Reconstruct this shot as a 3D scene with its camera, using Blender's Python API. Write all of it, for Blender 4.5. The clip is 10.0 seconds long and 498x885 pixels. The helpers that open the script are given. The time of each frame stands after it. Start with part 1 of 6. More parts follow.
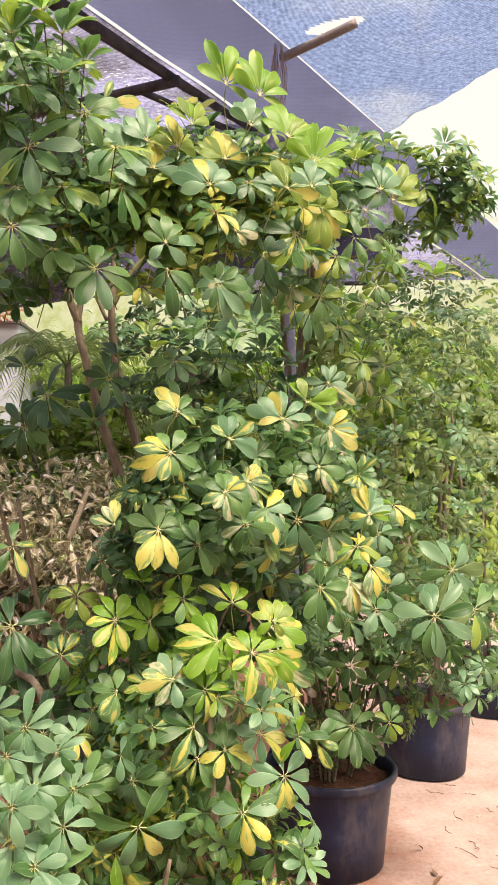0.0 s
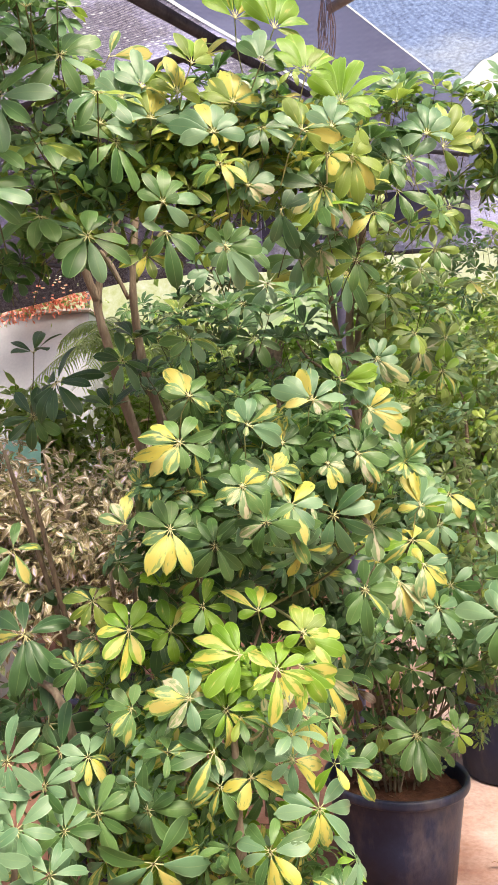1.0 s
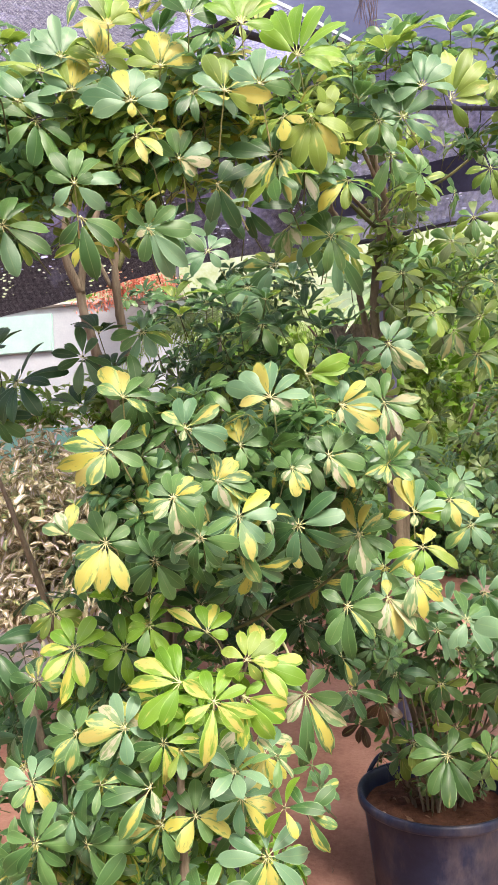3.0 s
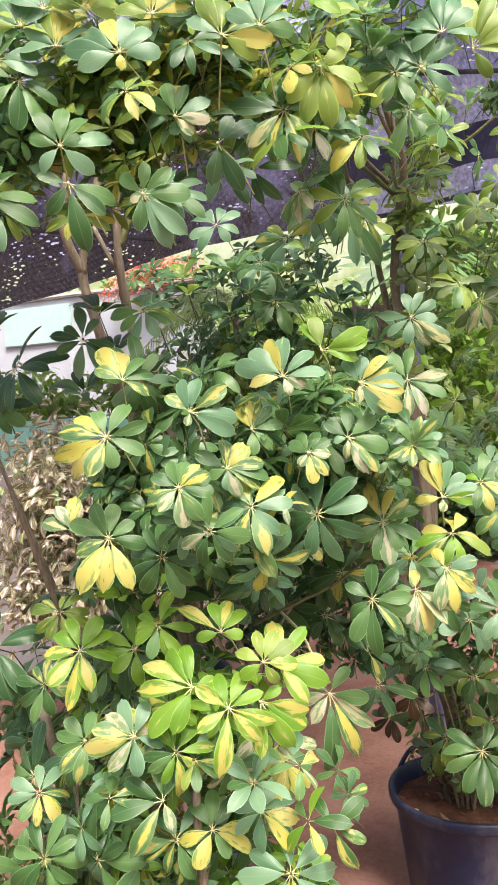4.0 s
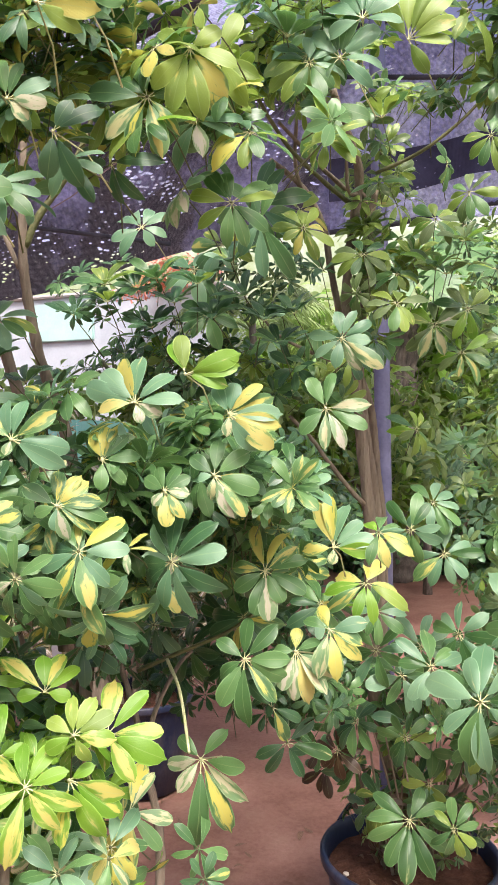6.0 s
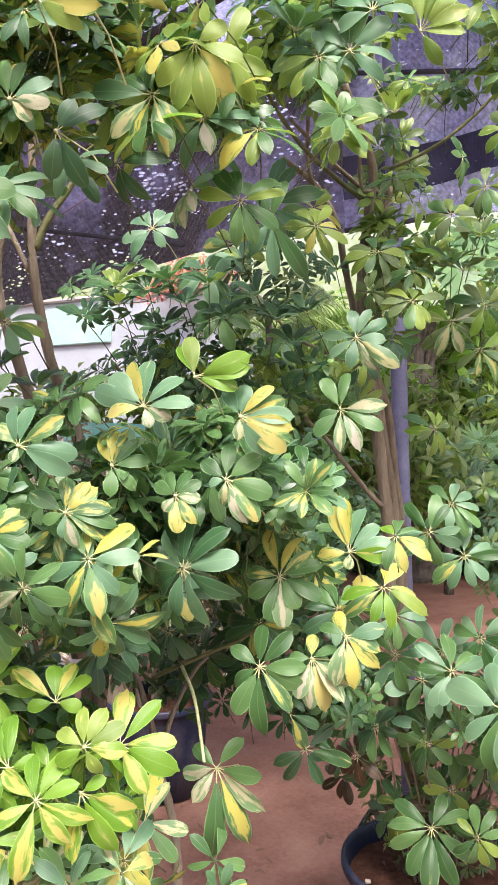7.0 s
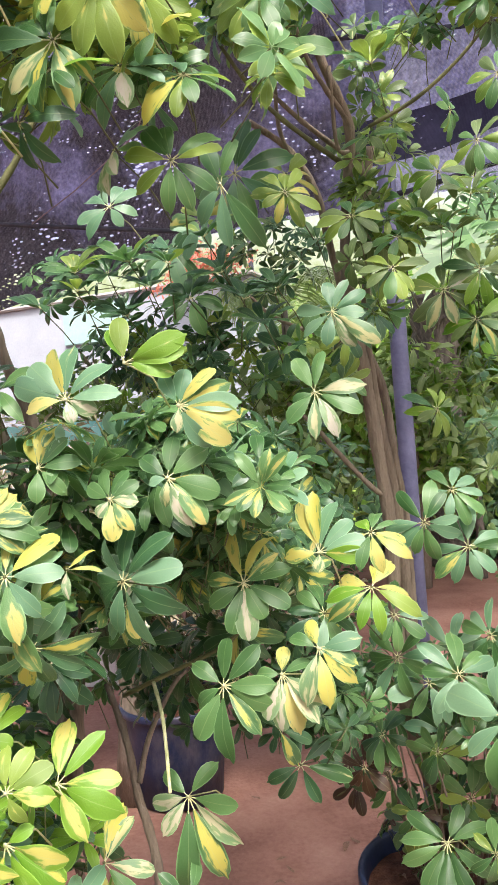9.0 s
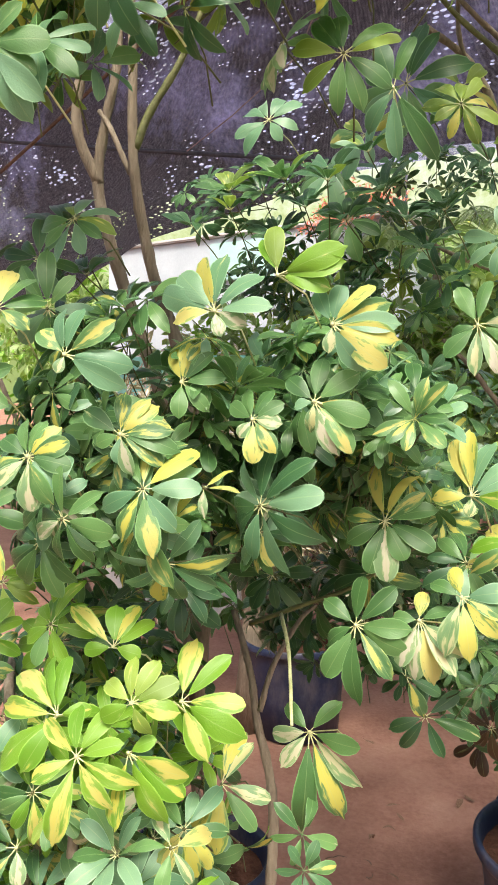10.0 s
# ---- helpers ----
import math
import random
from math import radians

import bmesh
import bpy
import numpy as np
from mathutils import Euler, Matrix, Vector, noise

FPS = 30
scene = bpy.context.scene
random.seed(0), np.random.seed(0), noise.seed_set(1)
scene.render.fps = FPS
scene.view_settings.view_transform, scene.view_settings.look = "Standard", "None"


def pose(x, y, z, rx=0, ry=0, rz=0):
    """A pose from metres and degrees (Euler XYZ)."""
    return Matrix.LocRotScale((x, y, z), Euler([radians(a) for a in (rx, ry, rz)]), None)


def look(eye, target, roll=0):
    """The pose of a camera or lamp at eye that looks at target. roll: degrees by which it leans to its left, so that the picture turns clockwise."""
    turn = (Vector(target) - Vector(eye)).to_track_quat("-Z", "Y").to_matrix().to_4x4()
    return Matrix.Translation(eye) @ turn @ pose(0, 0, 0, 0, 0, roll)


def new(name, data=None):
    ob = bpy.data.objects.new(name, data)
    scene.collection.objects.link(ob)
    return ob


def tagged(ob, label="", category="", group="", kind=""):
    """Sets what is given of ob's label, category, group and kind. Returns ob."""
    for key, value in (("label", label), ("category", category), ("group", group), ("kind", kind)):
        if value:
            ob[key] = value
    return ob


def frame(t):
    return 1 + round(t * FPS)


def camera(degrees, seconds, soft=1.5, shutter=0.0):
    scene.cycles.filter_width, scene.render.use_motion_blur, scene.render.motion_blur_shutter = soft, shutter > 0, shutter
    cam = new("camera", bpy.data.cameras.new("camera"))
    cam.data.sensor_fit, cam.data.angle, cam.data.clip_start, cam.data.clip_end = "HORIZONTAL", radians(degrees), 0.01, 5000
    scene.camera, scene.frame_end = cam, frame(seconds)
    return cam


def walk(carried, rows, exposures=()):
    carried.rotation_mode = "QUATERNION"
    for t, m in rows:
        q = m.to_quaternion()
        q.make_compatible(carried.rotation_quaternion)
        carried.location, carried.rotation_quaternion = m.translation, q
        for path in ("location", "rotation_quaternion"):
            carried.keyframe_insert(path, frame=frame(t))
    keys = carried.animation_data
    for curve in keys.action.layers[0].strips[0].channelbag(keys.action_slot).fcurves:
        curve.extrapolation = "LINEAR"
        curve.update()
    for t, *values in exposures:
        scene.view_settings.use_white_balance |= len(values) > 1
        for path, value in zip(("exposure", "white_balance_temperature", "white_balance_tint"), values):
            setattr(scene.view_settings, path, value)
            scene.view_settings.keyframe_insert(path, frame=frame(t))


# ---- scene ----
cam = camera(35.8, 10.0, soft=1.0)
PATH = [
    (0, (0.0130, -0.0060, 1.6800), (0.0050, 1.9905, 1.7860), -0.11),
    (0.5, (0.0950, 0.1072, 1.6831), (-0.0060, 2.1029, 1.7691), -0.63),
    (1, (0.1480, 0.2481, 1.6989), (-0.0740, 2.2348, 1.7633), -1.38),
    (1.5, (0.2170, 0.3428, 1.7138), (-0.1020, 2.3163, 1.7728), -1.50),
    (2, (0.3820, 0.4270, 1.7402), (-0.0200, 2.3852, 1.7928), -1.40),
    (2.5, (0.4860, 0.4523, 1.7451), (0.0190, 2.3968, 1.7833), -1.18),
    (2.7, (0.4800, 0.4673, 1.7464), (-0.0080, 2.4066, 1.7789), -1.41),
    (3.8, (0.4680, 0.5964, 1.7448), (-0.0990, 2.5135, 1.7291), -3.11),
    (4, (0.4630, 0.6263, 1.7415), (-0.1130, 2.5415, 1.7269), -3.32),
    (4.5, (0.4760, 0.7016, 1.7462), (-0.1250, 2.6100, 1.7379), -3.15),
    (5, (0.5050, 0.7662, 1.7354), (-0.1190, 2.6658, 1.7325), -2.08),
    (5.3, (0.5700, 0.8200, 1.7540), (-0.0590, 2.7189, 1.7552), -1.49),
    (5.5, (0.6500, 0.8647, 1.7681), (0.0010, 2.7564, 1.7656), -0.81),
    (5.7, (0.7040, 0.8924, 1.7839), (0.0470, 2.7811, 1.7825), -0.42),
    (6.8, (0.7360, 0.9587, 1.7900), (0.0210, 2.8266, 1.7935), -0.29),
    (7, (0.7250, 0.9548, 1.7922), (0.0080, 2.8227, 1.7937), -0.80),
    (7.5, (0.7120, 0.9875, 1.7848), (-0.0080, 2.8535, 1.7894), -2.30),
    (8, (0.6790, 1.0130, 1.7726), (-0.0390, 2.8799, 1.7762), -3.50),
    (8.5, (0.7270, 1.1061, 1.7946), (-0.0080, 2.9657, 1.7915), -4.12),
    (9, (0.7930, 1.1638, 1.7871), (-0.0040, 2.9987, 1.7670), -3.70),
    (9.5, (0.7450, 1.2067, 1.7612), (-0.2200, 2.9565, 1.6718), -1.81),
    (10, (0.7400, 1.2174, 1.7547), (-0.3610, 2.8803, 1.6020), 0.12),
]
EXPOSURES = [(0.0, 0.96, 7850, 15), (1.0, 1.12, 7600, 15), (2.5, 1.2, 7050, 15), (4.5, 1.22, 6750, 15), (7.0, 1.25, 6450, 18), (9.0, 1.25, 6450, 15), (10.0, 1.25, 6850, 7)]
walk(cam, [(t, look(eye, target, roll)) for t, eye, target, roll in PATH], EXPOSURES)

# ---- light ----
world = bpy.data.worlds.new("daylight")
scene.world = world
world.use_nodes = True
wn = world.node_tree
sky = wn.nodes.new("ShaderNodeTexSky")
sky.sky_type = 'NISHITA'
sky.sun_disc = False
sky.sun_elevation = radians(55)
sky.sun_rotation = radians(146)
sky.air_density, sky.dust_density, sky.ozone_density = 0.8, 6.0, 0.6
back = wn.nodes["Background"]
back.inputs["Strength"].default_value = 0.15
wn.links.new(sky.outputs[0], back.inputs["Color"])
sun = new("sun", bpy.data.lights.new("sun", "SUN"))
sun.data.energy, sun.data.angle, sun.data.color = 2.45, radians(14), (1.0, 0.98, 0.94)
sun.matrix_world = look((3.0, -4.4, 7.6), (0, 0, 0))


# ---- materials ----
def mat(name):
    m = bpy.data.materials.new(name)
    m.use_nodes = True
    return m, m.node_tree.nodes, m.node_tree.links, m.node_tree.nodes["Principled BSDF"]


def ramp(n, l, source, stops):
    r = n.new("ShaderNodeValToRGB")
    while len(r.color_ramp.elements) < len(stops):
        r.color_ramp.elements.new(0.5)
    for e, (p, c) in zip(r.color_ramp.elements, stops):
        e.position, e.color = p, (*c, 1)
    l.new(source, r.inputs[0])
    return r.outputs[0]


def noise_tex(n, l, scale, detail=4, rough=0.55, space="Object", stretch=(1, 1, 1)):
    co = n.new("ShaderNodeTexCoord")
    mp = n.new("ShaderNodeMapping")
    mp.inputs["Scale"].default_value = stretch
    l.new(co.outputs[space], mp.inputs[0])
    t = n.new("ShaderNodeTexNoise")
    t.inputs["Scale"].default_value, t.inputs["Detail"].default_value, t.inputs["Roughness"].default_value = scale, detail, rough
    l.new(mp.outputs[0], t.inputs["Vector"])
    return t.outputs["Fac"]


def math_node(n, l, op, a, b=None, c=None):
    q = n.new("ShaderNodeMath")
    q.operation = op
    for i, v in enumerate((a, b, c)):
        if v is None:
            continue
        if isinstance(v, (int, float)):
            q.inputs[i].default_value = v
        else:
            l.new(v, q.inputs[i])
    return q.outputs[0]


def mix_rgb(n, l, fac, a, b, mode="MIX"):
    q = n.new("ShaderNodeMix")
    q.data_type, q.blend_type = "RGBA", mode
    for i, v in ((0, fac), (6, a), (7, b)):
        if isinstance(v, (int, float)):
            q.inputs[i].default_value = v
        elif isinstance(v, tuple):
            q.inputs[i].default_value = (*v, 1)
        else:
            l.new(v, q.inputs[i])
    return q.outputs[2]


def bump(n, l, height, target, strength=0.3, distance=0.01):
    b = n.new("ShaderNodeBump")
    b.inputs["Strength"].default_value, b.inputs["Distance"].default_value = strength, distance
    l.new(height, b.inputs["Height"])
    l.new(b.outputs[0], target.inputs["Normal"])


def surface(name, stops, scale=8, rough=0.8, bump_scale=60, bump_strength=0.3, spec=0.3, metal=0.0, stretch=(1, 1, 1)):
    """Two scales of colour variation and fine relief."""
    m, n, l, p = mat(name)
    f1 = noise_tex(n, l, scale, 5, 0.6, stretch=stretch)
    f2 = noise_tex(n, l, bump_scale, 3, 0.6, stretch=stretch)
    both = math_node(n, l, "ADD", math_node(n, l, "MULTIPLY", f1, 0.7), math_node(n, l, "MULTIPLY", f2, 0.3))
    l.new(ramp(n, l, both, stops), p.inputs["Base Color"])
    p.inputs["Roughness"].default_value, p.inputs["Metallic"].default_value = rough, metal
    p.inputs["Specular IOR Level"].default_value = spec
    bump(n, l, f2, p, bump_strength)
    return m


def leaf_material(name, base, alt, patch, amount, rough=0.43, glow=0.36):
    """A leaf: blade colour that varies leaf by leaf, a pale midrib, and cream or yellow patches along it.
    amount: the share of the blade that the patches take."""
    m, n, l, p = mat(name)
    info, geo = n.new("ShaderNodeObjectInfo"), n.new("ShaderNodeNewGeometry")
    rnd = math_node(n, l, "FRACT", math_node(n, l, "ADD", info.outputs["Random"], geo.outputs["Random Per Island"]))
    uv = n.new("ShaderNodeUVMap")
    sep = n.new("ShaderNodeSeparateXYZ")
    l.new(uv.outputs[0], sep.inputs[0])
    u, v = sep.outputs[0], sep.outputs[1]
    side = math_node(n, l, "ABSOLUTE", math_node(n, l, "SUBTRACT", v, 0.5))
    blade = mix_rgb(n, l, rnd, base, alt)
    fine = noise_tex(n, l, 55, 4)
    blade = mix_rgb(n, l, math_node(n, l, "MULTIPLY", fine, 0.35), blade, tuple(0.55 * c for c in base))
    # patch: streaks along the blade, shifted leaf by leaf
    comb = n.new("ShaderNodeCombineXYZ")
    l.new(math_node(n, l, "MULTIPLY", u, 1.3), comb.inputs[0])
    l.new(math_node(n, l, "MULTIPLY", v, 1.9), comb.inputs[1])
    l.new(math_node(n, l, "MULTIPLY", rnd, 37.0), comb.inputs[2])
    streak = n.new("ShaderNodeTexNoise")
    streak.inputs["Scale"].default_value, streak.inputs["Detail"].default_value = 1.3, 4.0
    l.new(comb.outputs[0], streak.inputs["Vector"])
    # strong along the rib, weak towards the margin
    field = math_node(n, l, "SUBTRACT", streak.outputs["Fac"], math_node(n, l, "MULTIPLY", side, 0.35))
    edge = n.new("ShaderNodeMapRange")
    l.new(field, edge.inputs[0])
    level = 0.78 - 0.62 * amount
    edge.inputs[1].default_value, edge.inputs[2].default_value = level - 0.035, level + 0.035
    splash = n.new("ShaderNodeTexNoise")
    splash.inputs["Scale"].default_value, splash.inputs["Detail"].default_value = 2.4, 2.5
    l.new(comb.outputs[0], splash.inputs["Vector"])
    flecks = n.new("ShaderNodeMapRange")
    l.new(math_node(n, l, "ADD", splash.outputs["Fac"], math_node(n, l, "MULTIPLY", side, 0.22)), flecks.inputs[0])
    flecks.inputs[1].default_value, flecks.inputs[2].default_value, flecks.inputs[3].default_value, flecks.inputs[4].default_value = 0.655, 0.69, 1.0, 0.15
    half = n.new("ShaderNodeMapRange")
    l.new(field, half.inputs[0])
    half.inputs[1].default_value, half.inputs[2].default_value, half.inputs[4].default_value = level - 0.12, level, 0.30
    blade = mix_rgb(n, l, half.outputs[0], blade, (0.30, 0.42, 0.16))
    colour = mix_rgb(n, l, math_node(n, l, "MULTIPLY", edge.outputs[0], flecks.outputs[0]), blade, mix_rgb(n, l, rnd, patch, tuple(c * k for c, k in zip(patch, (0.95, 0.9, 1.6)))))
    rib = n.new("ShaderNodeMapRange")
    l.new(side, rib.inputs[0])
    rib.inputs[1].default_value, rib.inputs[2].default_value, rib.inputs[3].default_value, rib.inputs[4].default_value = 0.0, 0.03, 0.28, 0.0
    colour = mix_rgb(n, l, rib.outputs[0], colour, (0.34, 0.44, 0.2))
    # small brown specks and scorched spots
    spot = n.new("ShaderNodeTexVoronoi")
    spot.inputs["Scale"].default_value = 5.5
    l.new(comb.outputs[0], spot.inputs["Vector"])
    speck = n.new("ShaderNodeMapRange")
    l.new(math_node(n, l, "ADD", spot.outputs["Distance"], math_node(n, l, "MULTIPLY", streak.outputs["Fac"], 0.35)), speck.inputs[0])
    speck.inputs[1].default_value, speck.inputs[2].default_value, speck.inputs[3].default_value, speck.inputs[4].default_value = 0.16, 0.22, 0.75, 0.0
    colour = mix_rgb(n, l, speck.outputs[0], colour, (0.16, 0.10, 0.035))
    # thin pale margin
    rim = n.new("ShaderNodeMapRange")
    l.new(side, rim.inputs[0])
    rim.inputs[1].default_value, rim.inputs[2].default_value, rim.inputs[3].default_value, rim.inputs[4].default_value = 0.43, 0.5, 0.0, 0.55
    colour = mix_rgb(n, l, rim.outputs[0], colour, tuple(min(0.7, 1.5 * c + 0.10) for c in alt))
    l.new(colour, p.inputs["Base Color"])
    p.inputs["Roughness"].default_value = rough
    p.inputs["Specular IOR Level"].default_value = 0.45
    veins = n.new("ShaderNodeTexWave")
    veins.inputs["Scale"].default_value, veins.inputs["Distortion"].default_value = 1.6, 2.5
    vv = n.new("ShaderNodeCombineXYZ")
    l.new(math_node(n, l, "SUBTRACT", math_node(n, l, "MULTIPLY", u, 1.6), math_node(n, l, "MULTIPLY", side, 1.5)), vv.inputs[0])
    l.new(vv.outputs[0], veins.inputs["Vector"])
    bump(n, l, math_node(n, l, "ADD", math_node(n, l, "MULTIPLY", veins.outputs["Fac"], 0.12), fine), p, 0.22, 0.003)
    # light through the blade
    thin = n.new("ShaderNodeBsdfTranslucent")
    l.new(mix_rgb(n, l, 0.5, colour, mix_rgb(n, l, 1.0, colour, (1.15, 1.3, 0.8), "MULTIPLY")), thin.inputs[0])
    mx = n.new("ShaderNodeMixShader")
    mx.inputs[0].default_value = glow
    l.new(p.outputs[0], mx.inputs[1])
    l.new(thin.outputs[0], mx.inputs[2])
    l.new(mx.outputs[0], n["Material Output"].inputs[0])
    return m


YEL = (0.49, 0.465, 0.085)
CREAM = (0.47, 0.46, 0.21)
LEAVES = {
    "g": leaf_material("leaf_green", (0.044, 0.122, 0.036), (0.150, 0.295, 0.098), CREAM, 0.10, 0.36),
    # deep green leaves; also shade inside the crowns, put into the leaf colour
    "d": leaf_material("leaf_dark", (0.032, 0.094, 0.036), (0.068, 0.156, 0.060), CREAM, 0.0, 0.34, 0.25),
    "l": leaf_material("leaf_lime", (0.120, 0.280, 0.022), (0.19, 0.35, 0.033), YEL, 0.25),
    "m": leaf_material("leaf_lime_yellow", (0.132, 0.285, 0.020), (0.19, 0.34, 0.030), YEL, 0.62),
    "v": leaf_material("leaf_variegated", (0.052, 0.138, 0.044), (0.13, 0.27, 0.088), YEL, 0.52),
    "y": leaf_material("leaf_yellow", (0.10, 0.21, 0.05), (0.19, 0.31, 0.08), YEL, 0.80),
    "c": leaf_material("leaf_cream", (0.12, 0.23, 0.10), (0.2, 0.31, 0.15), CREAM, 0.60),
    "o": leaf_material("leaf_olive", (0.13, 0.22, 0.035), (0.28, 0.39, 0.07), YEL, 0.25),
    # pale grey-green leaves; also sky sheen and sun on green ones, painted in
    "s": leaf_material("leaf_silver", (0.106, 0.236, 0.122), (0.208, 0.36, 0.212), CREAM, 0.1, 0.34),
    "b": leaf_material("leaf_brown", (0.06, 0.035, 0.02), (0.10, 0.06, 0.03), (0.2, 0.14, 0.06), 0.2),
    "t": leaf_material("leaf_dry_cream", (0.25, 0.20, 0.12), (0.44, 0.37, 0.25), (0.66, 0.60, 0.45), 0.5),
    "k": leaf_material("leaf_weathered", (0.085, 0.145, 0.045), (0.185, 0.26, 0.095), CREAM, 0.2),
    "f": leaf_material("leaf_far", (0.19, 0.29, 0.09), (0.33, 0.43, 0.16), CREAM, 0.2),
}
BARK = surface("bark", [(0.25, (0.08, 0.062, 0.046)), (0.55, (0.215, 0.175, 0.13)), (0.8, (0.42, 0.36, 0.29))], 14, 0.85, 90, 0.7, 0.2, 0, (1, 1, 0.25))
GREEN_STEM = surface("green_stem", [(0.3, (0.045, 0.050, 0.022)), (0.7, (0.15, 0.155, 0.06))], 18, 0.6, 90, 0.3)
PETIOLE = surface("petiole", [(0.3, (0.30, 0.32, 0.13)), (0.7, (0.56, 0.56, 0.32))], 30, 0.55, 120, 0.15)
POT = surface("pot_plastic", [(0.3, (0.006, 0.011, 0.030)), (0.55, (0.011, 0.019, 0.050)), (0.85, (0.05, 0.065, 0.11))], 4, 0.44, 40, 0.08, 0.32)
SOIL = surface("potting_soil", [(0.3, (0.035, 0.016, 0.010)), (0.6, (0.12, 0.055, 0.035)), (0.85, (0.25, 0.14, 0.09))], 20, 0.95, 120, 0.9, 0.1)
SAND = surface("red_sand", [(0.25, (0.21, 0.135, 0.115)), (0.5, (0.37, 0.275, 0.245)), (0.8, (0.52, 0.44, 0.41))], 2.2, 0.95, 45, 0.6, 0.1)
def dust(m):
    """Dried splashes of soil and pale scuffs on the plastic."""
    n, l = m.node_tree.nodes, m.node_tree.links
    p = n["Principled BSDF"]
    clean = p.inputs["Base Color"].links[0].from_socket
    k = n.new("ShaderNodeMapRange")
    l.new(noise_tex(n, l, 5.0, 8, 0.7, stretch=(1, 1, 0.4)), k.inputs[0])
    k.inputs[1].default_value, k.inputs[2].default_value, k.inputs[3].default_value, k.inputs[4].default_value = 0.50, 0.74, 0.0, 0.55
    l.new(mix_rgb(n, l, k.outputs[0], clean, (0.17, 0.135, 0.12)), p.inputs["Base Color"])


def paint_sand_shade(m):
    """Shade under the plants, painted into the sand as a darker red with a ragged edge."""
    n, l = m.node_tree.nodes, m.node_tree.links
    p = n["Principled BSDF"]
    # dry: the sand's own colour, before the painted shade is mixed in
    dry = p.inputs["Base Color"].links[0].from_socket
    co, sp = n.new("ShaderNodeTexCoord"), n.new("ShaderNodeSeparateXYZ")
    l.new(co.outputs["Object"], sp.inputs[0])
    reach = math_node(n, l, "ADD", sp.outputs[0], math_node(n, l, "MULTIPLY", math_node(n, l, "SUBTRACT", noise_tex(n, l, 2.6, 5, 0.65), 0.5), 1.1))
    k = n.new("ShaderNodeMapRange")
    l.new(reach, k.inputs[0])
    k.inputs[1].default_value, k.inputs[2].default_value, k.inputs[3].default_value, k.inputs[4].default_value = 0.50, 0.80, 0.8, 0.0
    l.new(mix_rgb(n, l, k.outputs[0], dry, mix_rgb(n, l, 1.0, dry, (0.60, 0.35, 0.25), "MULTIPLY")), p.inputs["Base Color"])


paint_sand_shade(SAND)
dust(POT)
STEEL = surface("pole_steel", [(0.3, (0.055, 0.055, 0.105)), (0.7, (0.13, 0.13, 0.215))], 9, 0.55, 60, 0.2, 0.4)
POLE_GREY = surface("pole_galvanised", [(0.3, (0.13, 0.105, 0.10)), (0.7, (0.27, 0.24, 0.245))], 14, 0.6, 60, 0.4, 0.4)
POLE_DARK = surface("pole_wood", [(0.3, (0.018, 0.020, 0.028)), (0.7, (0.075, 0.075, 0.092))], 12, 0.7, 60, 0.4, 0.3, 0, (1, 1, 0.3))
TWIG = surface("twig", [(0.3, (0.05, 0.03, 0.02)), (0.7, (0.2, 0.13, 0.09))], 30, 0.9, 90, 0.4)


